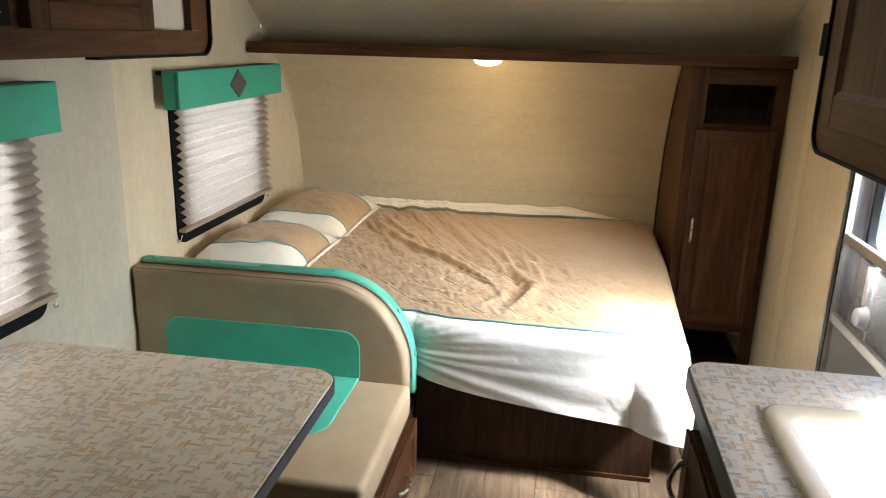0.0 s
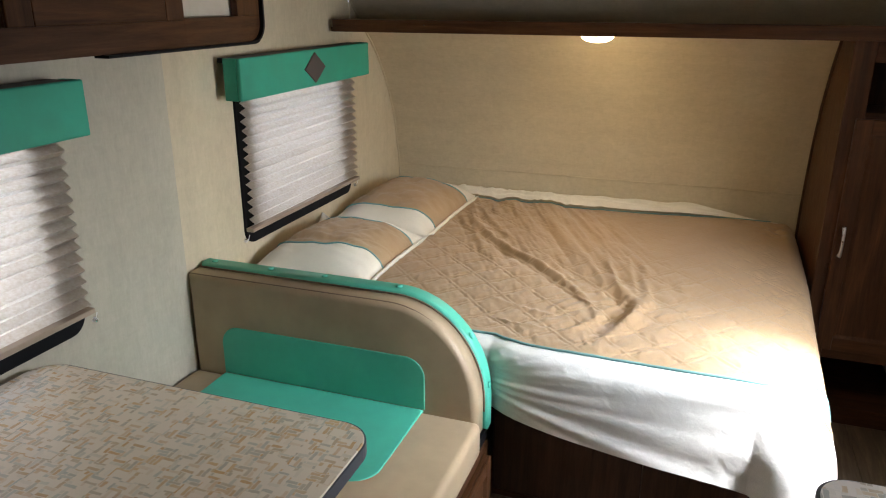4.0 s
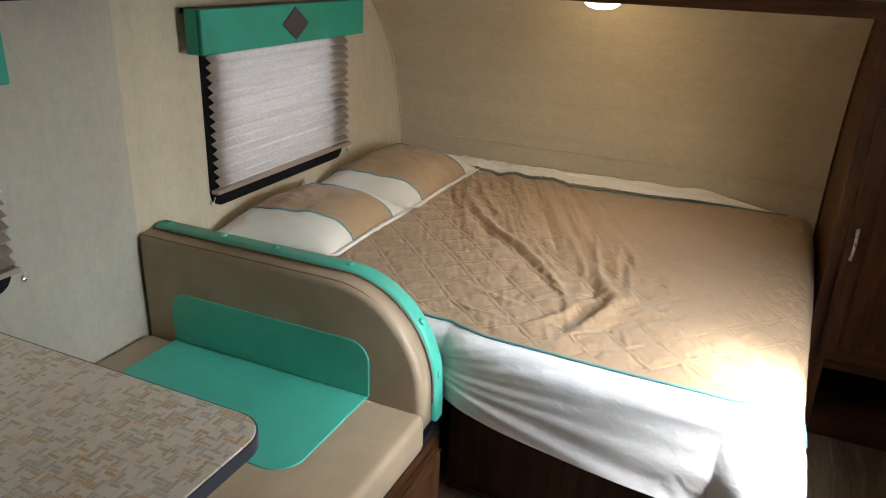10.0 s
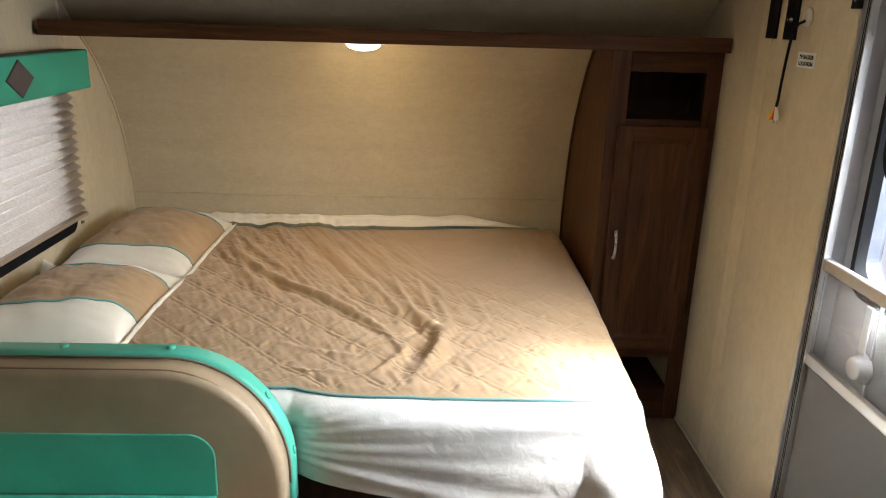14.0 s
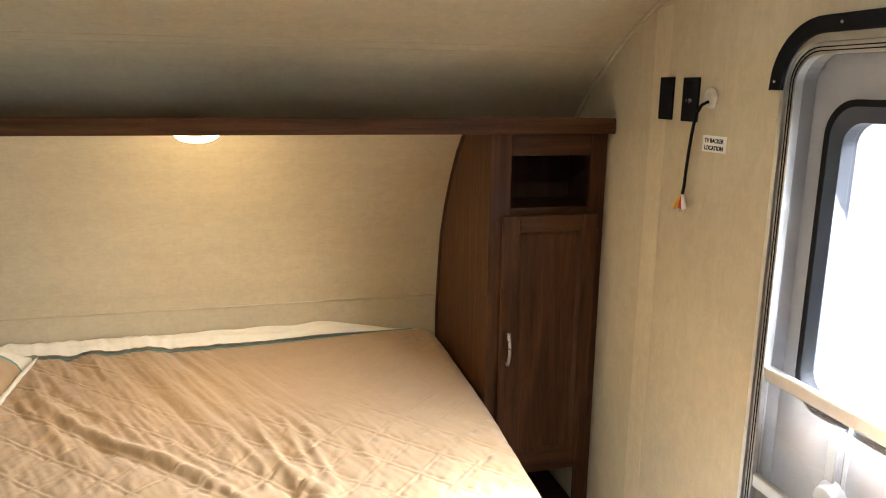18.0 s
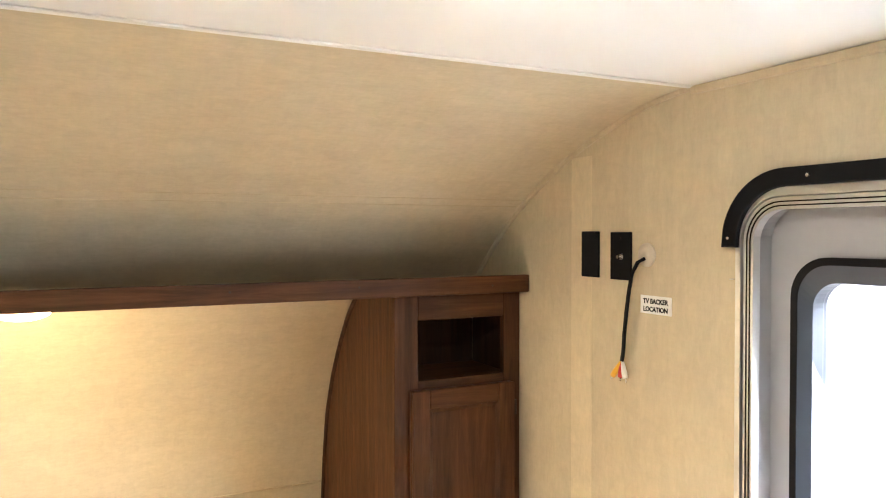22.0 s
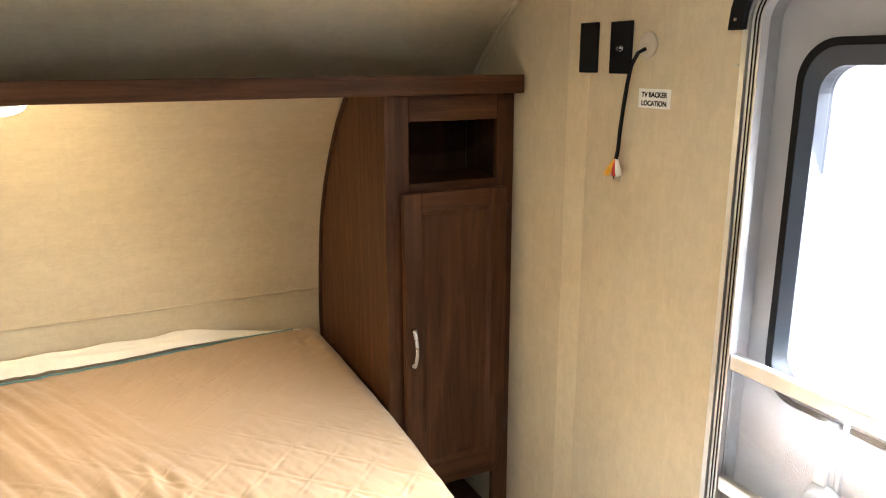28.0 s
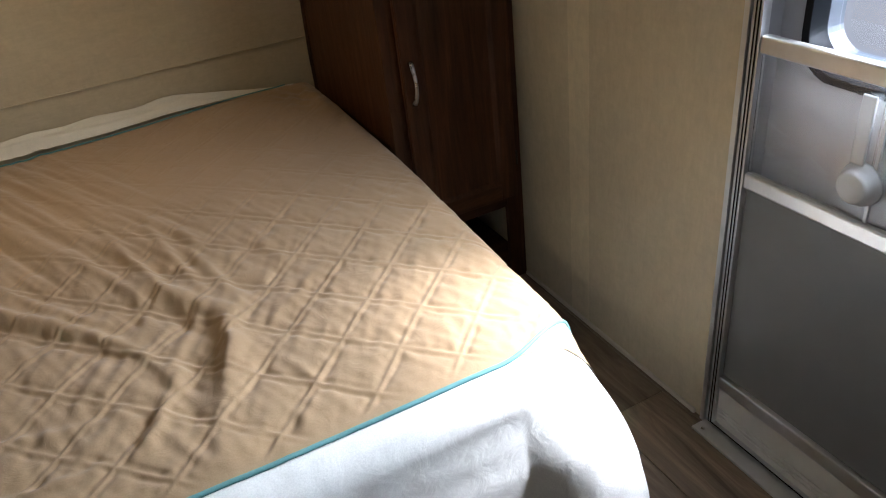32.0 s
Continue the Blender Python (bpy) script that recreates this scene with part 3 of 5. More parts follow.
# out of view: window added so that daylight reaches sink and worktop
added_window = thing("window_3", "small unseen window over the kitchen worktop, added for its daylight", "window", kind="structure")
part("window_frame", ring(rounded(0.595, 1.425, 0.975, 1.313, 0.04), rounded(0.626, 1.394, 1.006, 1.284, 0.03), "x", W - 0.012, W + 0.04), M_black_soft, added_window)
pane = part("pane", box(W + 0.052, W + 0.056, 0.61, 1.41, 0.99, 1.30), M_glass, added_window)
pane.visible_shadow = False
window_unit(2, WIN2, 2.648, 3.488)
valance(2.550, 3.506)
window_unit(1, WIN1, 1.01, 1.885)
valance(0.985, 1.914)

# ---- lamps ----


def puck(x, y, z, r, mat, label, depth=0.034, sink=0.015):
    t = thing("puck_lamp", label, "lamp", "round trailer lamps")
    rim = [(r * 1.0, 0.0), (r * 1.03, -0.004), (r * 0.99, -0.012), (r * 0.90, -0.019), (r * 0.84, -0.020), (r * 0.82, -0.012), (r * 0.82, 0.0)]
    part("rim", lathe([(p, h * (depth / 0.040) * sink / 0.015) for p, h in rim], (x, y, z), "z", 40), M_white_plastic, t, smooth=True)
    low = sink * depth / 0.040
    prof = [(r * 0.815 * math.cos(radians(a)), -low - (depth - low) * math.sin(radians(a))) for a in range(0, 91, 10)]
    prof[-1] = (0.0005, -depth)
    part("lens", lathe(prof, (x, y, z), "z", 40), mat, t, "glowing frosted lens", smooth=True)


puck(0.492, 2.262, TOPZ - 0.0005, 0.069, M_lamp_day, "round white ceiling lamp, switched on", 0.036, 0.013)
puck(-0.09, 3.47, 1.4395, 0.074, M_lamp_warm, "round lamp under the shelf, glowing warm", 0.028, 0.007)
puck(-1.0, 1.30, 1.4595, 0.062, M_lamp_small, "round lamp under the dinette cabinet, glowing warm", 0.026)

# ---- shelf over the bed ----
shelf = thing("wall_shelf", "long dark wooden shelf across the front wall", "shelf")
part("front_edge", box(-W + 0.022, W - 0.004, 3.335, 3.357, 1.440, 1.489, 0.003), M_wood_x, shelf)
part("board", box(-W + 0.004, W - 0.004, 3.358, wall_y(1.46) - 0.008, 1.440, 1.458), M_wood_x, shelf)
for x in (-0.75, -0.2, 0.34, 0.66, 1.05):
    part("screw", lathe([(0.0028, 0.0), (0.0030, -0.001), (0.001, -0.0014)], (x, 3.335, 1.466 + 0.004 * math.sin(x * 40)), "y", 10), M_screw, shelf)

# ---- shirt closet ----
closet = thing("shirt_closet", "tall narrow dark cherry closet, door shut, open niches above and below", "closet")
CX, CY = 0.782, 3.39
side = [(CY + 0.02, 0.0)] + [(wall_y(z) - 0.008, z) for z in steps(0.0, 1.438, 24)] + [(CY + 0.02, 1.438)]
part("side_panel", prism(side, "x", CX, CX + 0.015), M_wood, closet)
edge = [(CX - 0.001, wall_y(z) - 0.014, z) for z in steps(0.4, 1.436, 24)]
part("edge_trim", tube(edge, 0.0085, 8), M_wood_dark, closet, "dark brown edge trim following the curve", smooth=True)
for a, b, n in ((CX - 0.004, 0.848, "stile"), (1.119, W - 0.002, "stile")):
    part(n, box(a, b, CY, CY + 0.02, 0.0, 1.438, 0.002), M_wood, closet)
for a, b in ((1.369, 1.438), (1.165, 1.204), (0.272, 0.345), (0.0, 0.07)):
    part("rail", box(0.8485, 1.1185, CY + 0.001, CY + 0.02, a, b, 0.002), M_wood_x, closet)
part("niche_floor", box(CX + 0.016, W - 0.003, CY + 0.021, 3.74, 1.180, 1.196), M_wood_x, closet)
# niche_side: dark sheet added over the pale wall to keep the niche dark
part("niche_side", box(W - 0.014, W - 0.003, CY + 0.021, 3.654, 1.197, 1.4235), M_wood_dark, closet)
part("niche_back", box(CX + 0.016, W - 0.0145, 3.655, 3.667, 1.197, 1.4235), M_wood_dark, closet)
part("niche_top", box(CX + 0.016, W - 0.003, CY + 0.021, 3.62, 1.424, 1.437), M_wood_x, closet)
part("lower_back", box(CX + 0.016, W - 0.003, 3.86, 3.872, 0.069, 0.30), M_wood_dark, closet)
part("lower_floor", box(CX + 0.016, W - 0.003, CY + 0.021, 4.04, 0.055, 0.068), M_wood_x, closet)
door = part("door", box(0.820, 1.140, CY - 0.019, CY - 0.001, 0.318, 1.182, 0.004), M_wood, closet)


def raised_frame(parent, axis, at, u0, u1, v0, v1, w, out, mats):
    """Stiles and rails laid on a door slab round a sunk panel; out is the way to the room."""
    for a, b, c, d, m in ((u0, u0 + w, v0, v1, mats[0]), (u1 - w, u1, v0, v1, mats[0]), (u0 + w + 0.0006, u1 - w - 0.0006, v0, v0 + w, mats[1]), (u0 + w + 0.0006, u1 - w - 0.0006, v1 - w, v1, mats[1])):
        d0, d1 = sorted((at, at + out * 0.008))
        k = box(a, b, d0, d1, c, d, 0.0025) if axis == "y" else box(d0, d1, a, b, c, d, 0.0025)
        part("door_frame", k, m, parent)
    # sloped bead round the sunk panel
    k = bmesh.new()
    g = 0.011
    d0, d1 = at + out * 0.0068, at + out * 0.0004
    loops = []
    for e, dep in ((w - 0.0005, d1), (w - 0.0005, d0), (w + g, d1)):
        pts = ((u0 + e, v0 + e), (u1 - e, v0 + e), (u1 - e, v1 - e), (u0 + e, v1 - e))
        loops.append([k.verts.new((p, dep, q) if axis == "y" else (dep, p, q)) for p, q in pts])
    for s, t in ((0, 1), (1, 2), (2, 0)):
        for i in range(4):
            k.faces.new((loops[s][i], loops[s][(i + 1) % 4], loops[t][(i + 1) % 4], loops[t][i]))
    bmesh.ops.recalc_face_normals(k, faces=k.faces[:])
    part("panel_bead", k, mats[0], parent)


raised_frame(door, "y", CY - 0.0195, 0.820, 1.140, 0.318, 1.182, 0.052, -1, (M_wood, M_wood_x))


def bow_handle(parent, x, y, z, length, axis="z", out=(0, -1, 0), name="handle"):
    o = Vector(out)
    pts, tp = [], []
    for i in range(15):
        t = i / 14
        p = Vector((x, y, z))
        p[{"x": 0, "y": 1, "z": 2}[axis]] += (t - 0.5) * length
        pts.append(p + o * (0.002 + 0.024 * math.sin(math.pi * t) ** 0.7))
        tp.append(1.0 + 0.5 * abs(2 * t - 1) ** 3)
    part(name, tube(pts, 0.0048, 10, taper=tp), M_steel, parent, "curved brushed nickel handle", smooth=True)


for z in (1.085, 0.415):
    part("hinge", lathe([(0.0, 0.0), (0.0045, 0.001), (0.0045, 0.044), (0.0, 0.045)], (1.1445, CY - 0.020, z), "z", 10), M_screw, door, "small dark hinge barrel")
bow_handle(door, 0.842, CY - 0.0275, 0.746, 0.112)

# ---- wall plates, cable, sign ----


def plate(y0, y1, z0, z1, label, socket):
    p = thing("wall_plate", label, "wall plate", "black wall plates")
    part("plate", box(W - 0.0065, W - 0.0005, y0, y1, z0, z1, 0.002), M_black, p)
    c = (y0 + y1) / 2
    if socket:
        part("coax_socket", lathe([(0.0065, 0.0), (0.0065, -0.004), (0.0045, -0.004), (0.0045, -0.012), (0.002, -0.012)], (W - 0.0065, c - 0.004, (z0 + z1) / 2 - 0.002), "x", 14), M_steel, p, "threaded steel socket")
        for dz in (-0.042, 0.042):
            part("screw", lathe([(0.003, 0.0), (0.003, -0.001), (0.0005, -0.0015)], (W - 0.0065, c, (z0 + z1) / 2 + dz), "x", 8), M_black_soft, p)


plate(3.024, 3.092, 1.497, 1.611, "blank black plastic wall plate", False)
plate(2.906, 2.979, 1.496, 1.609, "black plastic wall plate with a coax socket", True)
cable = thing("hanging_cable", "black cable with yellow, red and white plugs hanging from the wall", "cable")
part("grommet", lathe([(0.0275, 0.0), (0.0265, -0.004), (0.012, -0.006), (0.008, -0.003)], (W - 0.0005, 2.857, 1.557), "x", 28), M_trim_light, cable, "round beige wall grommet", smooth=True)
run = [(W - 0.006, 2.859, 1.549), (W - 0.022, 2.865, 1.540), (W - 0.028, 2.877, 1.514), (W - 0.026, 2.889, 1.474), (W - 0.024, 2.900, 1.424), (W - 0.022, 2.909, 1.374), (W - 0.02, 2.915, 1.329), (W - 0.02, 2.920, 1.309)]
part("cord", tube(run, 0.0042, 8), M_black_soft, cable, smooth=True)
run2 = [(x - 0.003, y - 0.006, z) for x, y, z in run[1:]]
part("cord", tube(run2, 0.0032, 8), M_black_soft, cable, smooth=True)
for dy, m, lab in ((0.024, M_yellow, "yellow plug"), (0.004, M_red, "red plug"), (-0.012, M_white_plastic, "white plug")):
    a = Vector((W - 0.02, 2.918, 1.310))
    b = Vector((W - 0.018 - 0.2 * abs(dy), 2.920 + 1.15 * dy, 1.270))
    part("plug", tube([a, a.lerp(b, 0.4), a.lerp(b, 0.7), b], 0.0070, 8, taper=[0.5, 0.8, 1.0, 1.0]), m, cable, lab, smooth=True)
    part("pin", tube([b, b + (b - a) * 0.24], 0.0018, 6), M_steel, cable)
sign = thing("wall_sign", "small white sticker reading TV BACKER LOCATION", "sign")
part("card", box(W - 0.0022, W - 0.0006, 2.779, 2.877, 1.425, 1.466, 0.0004, 1), plain("white_sticker", (0.8, 0.8, 0.77), 0.5), sign)


def lettering(text, size, y, z, x, parent, mat, align="CENTER"):
    cu = bpy.data.curves.new("text", "FONT")
    cu.body, cu.size, cu.align_x, cu.extrude, cu.offset = text, size, align, 0.0003, 0.0005
    tmp = bpy.data.objects.new("text", cu)
    scene.collection.objects.link(tmp)
    bpy.context.view_layer.update()
    me = bpy.data.meshes.new_from_object(tmp.evaluated_get(bpy.context.evaluated_depsgraph_get()))
    bpy.data.objects.remove(tmp)
    me.materials.clear()
    me.materials.append(mat)
    me.transform(pose(x, y, z, 90, 0, -90))
    ob = new("lettering", me)
    ob.parent = parent
    return ob


lettering("TV BACKER", 0.0150, 2.828, 1.4485, W - 0.0028, sign, M_black)
lettering("LOCATION", 0.0150, 2.828, 1.4305, W - 0.0028, sign, M_black)

# ---- entrance door with its screen door ----
frame_out, frame_in = rounded(1.9220, 2.6040, -0.012, 1.690, 0.10, "cd"), rounded(1.9400, 2.5920, 0.002, 1.674, 0.085, "cd")
entry = thing("door_1", "grey entrance door with an aluminium screen door, shut", "door", kind="structure")
part("door_frame", ring(frame_out, frame_in, "x", W - 0.006, W + 0.05), M_alu, entry, "mill aluminium frame")
o, i = rounded(1.9420, 2.5900, 0.006, 1.672, 0.083, "cd"), rounded(1.9650, 2.5680, 0.012, 1.650, 0.063, "cd")
screen = part("screen_door", ring(o, i, "x", W + 0.000, W + 0.020), M_alu, entry, "thin aluminium screen door frame")
for d, wd in ((0.007, 0.0025), (0.0145, 0.0025)):
    a, b = rounded(1.9420 + d, 2.5900 - d, 0.006 + d * 0.3, 1.672 - d, 0.083 - d, "cd"), rounded(1.9420 + d + wd, 2.5900 - d - wd, 0.006 + d * 0.3 + wd * 0.3, 1.672 - d - wd, 0.081 - d, "cd")
    part("groove", ring(a, b, "x", W - 0.0015, W + 0.001), M_black_soft, screen)
for za, zb in ((0.926, 0.959), (0.656, 0.689), (0.124, 0.162)):
    part("cross_bar", box(W + 0.002, W + 0.022, 1.9650, 2.5680, za, zb, 0.004), M_alu, screen)
part("kick_panel", box(W + 0.010, W + 0.016, 1.9650, 2.5680, 0.012, 0.123), M_kick, screen, "beige ribbed kick panel")
for z in (0.030, 0.042, 0.054):
    part("rib", box(W + 0.007, W + 0.0105, 1.9720, 2.5620, z, z + 0.005, 0.0015), M_kick, screen)
part("lower_panel", box(W + 0.014, W + 0.018, 1.9650, 2.5680, 0.163, 0.655), M_screen_grey, screen, "charcoal lower panel")
film = part("clear_slider", box(W + 0.012, W + 0.014, 2.3220, 2.5680, 0.690, 0.925), M_film, screen, "clear plastic sliding panel")
film.visible_shadow = False
film = part("clear_slider", box(W + 0.016, W + 0.018, 1.9650, 2.3280, 0.690, 0.925), M_film, screen, "clear plastic sliding panel")
film.visible_shadow = False
part("slider_edge", box(W + 0.010, W + 0.015, 2.3140, 2.3210, 0.690, 0.925, 0.001), M_clear, screen)
knob = part("slider_knob", lathe([(0.001, -0.020), (0.024, -0.021), (0.029, -0.016), (0.031, -0.002), (0.038, 0.002), (0.039, 0.008), (0.0, 0.008)], (W + 0.004, 2.3370, 0.756), "x", 32), M_clear, screen, "round frosted plastic knob", smooth=True)
part("slider_strap", box(W + 0.002, W + 0.008, 2.3340, 2.3600, 0.79, 0.91, 0.003), M_clear, screen, "frosted plastic strap")
# added ring: keeps a bright jamb from showing between screen door and slab
part("gap_ring", ring(rounded(1.9405, 2.5915, 0.003, 1.6735, 0.084, "cd"), rounded(1.9580, 2.5750, 0.009, 1.657, 0.070, "cd"), "x", W + 0.0205, W + 0.0595), M_door_grey, entry, "grey ring added to close the gap behind the screen door")
slab = part("door_slab", holed("x", W + 0.060, W + 0.085, 1.9370, 2.5950, 0.0, 1.677, [(2.0700, 2.4870, 0.930, 1.520)]), M_door_grey, entry, "grey outer door skin")
o, i = rounded(2.0300, 2.5200, 0.888, 1.562, 0.075), rounded(2.0730, 2.4840, 0.935, 1.516, 0.05)
mid = rounded(2.0440, 2.5060, 0.902, 1.548, 0.065)
k = ring(o, mid, "x", W + 0.045, W + 0.0595)
part("window_gasket", k, M_black, entry, "black rubber window surround")
k = bmesh.new()
lip = [[k.verts.new((x, *p)) for p in pts2] for x, pts2 in ((W + 0.0465, mid), (W + 0.060, i), (W + 0.10, i), (W + 0.10, mid))]
for s, t in zip(lip, lip[1:] + lip[:1]):
    for n in range(len(s)):
        k.faces.new((s[n], s[(n + 1) % len(s)], t[(n + 1) % len(s)], t[n]))
bmesh.ops.recalc_face_normals(k, faces=k.faces[:])
part("window_reveal", k, M_reveal, entry, "dark glossy sloped window reveal")
pane = part("window_pane", box(W + 0.088, W + 0.092, 2.0650, 2.4920, 0.925, 1.525), M_glass, entry)
pane.visible_shadow = False
part("sill", box(W - 0.045, W + 0.05, 1.9270, 2.5920, -0.003, 0.006, 0.003), M_alu, entry, "aluminium door sill")
for y in (2.0120, 2.2720, 2.5670):
    part("sill_screw", lathe([(0.005, 0.0), (0.004, 0.002), (0.001, 0.0025)], (W - 0.032, y, 0.010), "z", 10), M_steel, entry)
# black rain strip over the door
gut = thing("door_top_strip", "black rubber strip arched over the door frame", "trim strip")
o = rounded(1.890, 2.632, 1.0, 1.724, 0.14, "cd", 14)
i = rounded(1.926, 2.596, 1.0, 1.690, 0.106, "cd", 14)
cut = [(p, q) for p, q in zip(o, i) if p[1] >= 1.61]
o2 = [(2.632, 1.578)] + [p for p, q in cut] + [(1.890, 1.578)]
i2 = [(2.596, 1.578)] + [q for p, q in cut] + [(1.926, 1.578)]
part("strip", prism(o2 + i2[::-1], "x", W - 0.016, W - 0.0005, 0.003, 2, only="a"), M_black_soft, gut)
for y, z in ((2.614, 1.596), (2.44, 1.707), (2.25, 1.707), (1.99, 1.707)):
    part("screw", lathe([(0.0036, 0.0), (0.003, -0.0015), (0.001, -0.002)], (W - 0.016, y, z), "x", 10), M_steel, gut)

nick = thing("staple", "small steel staple in the wall beside the door frame", "staple")
part("crown", tube([(W - 0.0008, 2.622, 1.515), (W - 0.0022, 2.620, 1.515), (W - 0.0022, 2.611, 1.516), (W - 0.0008, 2.609, 1.516)], 0.0010, 6), M_steel, nick, smooth=True)

# ---- overhead cabinets ----


def overhead(sx, face, y0, y1, z0, label, doors, hole=None, trim_front=True):
    """sx: -1 for the bed-head side, 1 for the door side. face: the x of the front."""
    c = thing("overhead_cabinet", label, "cabinet", "overhead cabinets")
    wall = sx * (W - 0.008)
    xa, xb = sorted((face + sx * 0.021, wall))
    k = box(xa, xb, y0, y1 - 0.05, z0 + 0.002, z0 + 0.016)
    box(xa, xb, y1 - 0.064, y1 - 0.05, z0 + 0.0165, TOPZ - 0.002, bm=k)
    box(xa, xb, y0, y0 + 0.014, z0 + 0.0165, TOPZ - 0.002, bm=k)
    part("body", k, M_wood_y, c)
    a, b = sorted((face, face + sx * 0.02))
    ends = "b"
    o = rounded(y0, y1, z0, TOPZ - 0.002, 0.05, ends, 10)
    holes = ([hole] if hole else [])
    if holes:
        h = holes[0]
        part("face_frame", prism([(y0, z0), (h[0], z0), (h[0], TOPZ - 0.002), (y0, TOPZ - 0.002)], "x", a, b), M_wood_y, c)
        low = [(h[0] + 0.0004, z0)] + [p for p in o if p[0] > h[0] and p[1] < h[2]] + [(y1, h[2]), (h[0] + 0.0004, h[2])]
        part("face_frame", prism(low, "x", a, b), M_wood_y, c)
        part("face_frame", box(a, b, h[1], y1, h[2] + 0.0004, TOPZ - 0.002), M_wood, c)
        part("face_frame", box(a, b, h[0] + 0.0004, h[1] - 0.0004, h[3], TOPZ - 0.002), M_wood_y, c)
    else:
        part("face_frame", prism(o, "x", a, b), M_wood_y, c)
    rim = [(max(y0, y1 - 0.58), z0)] + [p for p in o if p[0] > y1 - 0.06 and p[1] < z0 + 0.06] + [(y1, TOPZ - 0.002)]
    k = bmesh.new()
    strip = []
    for n, p in enumerate(rim):
        q = rim[min(n + 1, len(rim) - 1)]
        r = rim[max(n - 1, 0)]
        d = Vector((q[0] - r[0], q[1] - r[1])).normalized()
        out = Vector((d[1], -d[0]))
        strip.append(((p[0] + out[0] * 0.0005, p[1] + out[1] * 0.0005), (p[0] + out[0] * 0.007, p[1] + out[1] * 0.007)))
    lo, hi = a - 0.006, b + 0.012
    vs = [[k.verts.new((x, *pt)) for x, pt in ((lo, s[0]), (hi, s[0]), (hi, s[1]), (lo, s[1]))] for s in strip]
    for s, t in zip(vs, vs[1:]):
        for q in range(4):
            k.faces.new((s[q], s[(q + 1) % 4], t[(q + 1) % 4], t[q]))
    k.faces.new(vs[0])
    k.faces.new(vs[-1][::-1])
    bmesh.ops.recalc_face_normals(k, faces=k.faces[:])
    part("edge_band", k, M_black_soft, c, "black edge moulding")
    for d0, d1 in doors:
        f0, f1 = sorted((face - sx * 0.019, face - sx * 0.001))
        d = part("door", box(f0, f1, d0, d1, z0 + 0.062, TOPZ - 0.035, 0.004), M_wood, c)
        raised_frame(d, "x", face - sx * 0.0195, d0, d1, z0 + 0.062, TOPZ - 0.035, 0.058, -sx, (M_wood, M_wood_y))
    return c


cab = overhead(-1, -0.846, 0.30, 2.335, 1.462, "dark cherry overhead cabinet with one open cubby", [(1.515, 1.985), (0.42, 0.94)], (2.02, 2.235, 1.528, 1.86))
part("cubby_lining", box(-W + 0.009, -0.870, 1.99, 2.268, 1.486, 1.86), M_trim_light, cab, "pale cubby back")
stereo = thing("car_stereo", "black stereo panel with a silver knob in the cabinet front", "stereo")
part("panel", box(-0.8455, -0.8360, 0.97, 1.482, 1.527, 1.80, 0.003), M_black, stereo)
part("knob", lathe([(0.027, 0.0), (0.027, 0.006), (0.020, 0.009), (0.018, 0.024), (0.004, 0.026), (0.0, 0.0255)], (-0.8358, 1.385, 1.617), "x", 32), M_steel, stereo, "silver volume knob", smooth=True)
for y, z, w in ((1.44, 1.585, 0.012), (1.40, 1.552, 0.02), (1.34, 1.552, 0.008), (1.325, 1.590, 0.02), (1.30, 1.553, 0.014), (1.45, 1.552, 0.01), (1.45, 1.612, 0.014), (1.33, 1.62, 0.016), (1.24, 1.62, 0.03), (1.22, 1.555, 0.02), (1.13, 1.6, 0.02)):
    part("marking", box(-0.8359, -0.8353, y - w / 2, y + w / 2, z, z + 0.0028), M_marking, stereo, "small white marking")

overhead(1, 0.797, -0.20, 1.81, 1.318, "dark cherry overhead kitchen cabinet", [(1.23, 1.71), (0.68, 1.19), (0.12, 0.64)])

# ---- dinette ----
table = thing("dinette_table", "dinette table with woven-look laminate top and slate edge", "table")
TY0, TY1, TX0, TX1, TZ = 1.02, 1.730, -1.14, -0.244, 0.722
part("tabletop", prism(rounded(TX0, TX1, TY0, TY1, 0.075, "abcd", 10), "z", TZ - 0.028, TZ, 0.002, 1, only="b"), M_table, table)
part("edge_band", ring(rounded(TX0 - 0.004, TX1 + 0.004, TY0 - 0.004, TY1 + 0.004, 0.079, "abcd", 10), rounded(TX0 + 0.0004, TX1 - 0.0004, TY0 + 0.0004, TY1 - 0.0004, 0.0746, "abcd", 10), "z", TZ - 0.032, TZ - 0.003), M_edge, table, "slate grey edge moulding")
part("leg", tube([(-0.62, 1.36, 0.0), (-0.62, 1.36, TZ - 0.028)], 0.03, 20), M_steel, table, smooth=True)
part("foot_plate", lathe([(0.09, 0.0), (0.085, 0.012), (0.04, 0.02), (0.0, 0.02)], (-0.62, 1.36, 0.0), "z", 28), M_steel, table)

bench = thing("dinette_bench", "dinette bench with tan and teal vinyl cushions", "bench")
part("box", box(-W + 0.008, -0.222, 1.73, 2.44, 0.0, 0.292), M_wood_y, bench)
part("rim_strip", box(-0.2215, -0.205, 1.72, 2.445, 0.262, 0.300, 0.002), M_black, bench, "black strip under the cushion")
part("face_frame", box(-0.2215, -0.202, 1.73, 2.45, 0.0, 0.2615, 0.002), M_wood_y, bench)
dr = part("drawer", box(-0.2015, -0.184, 1.79, 2.40, 0.02, 0.235, 0.004), M_wood_y, bench)
raised_frame(dr, "x", -0.1838, 1.79, 2.40, 0.02, 0.235, 0.045, 1, (M_wood, M_wood_y))
bow_handle(dr, -0.1755, 2.15, 0.125, 0.11, "y", (1, 0, 0))
seat_k = box(-W + 0.012, -0.178, 1.685, 2.296, 0.302, 0.416, 0.022, 4)
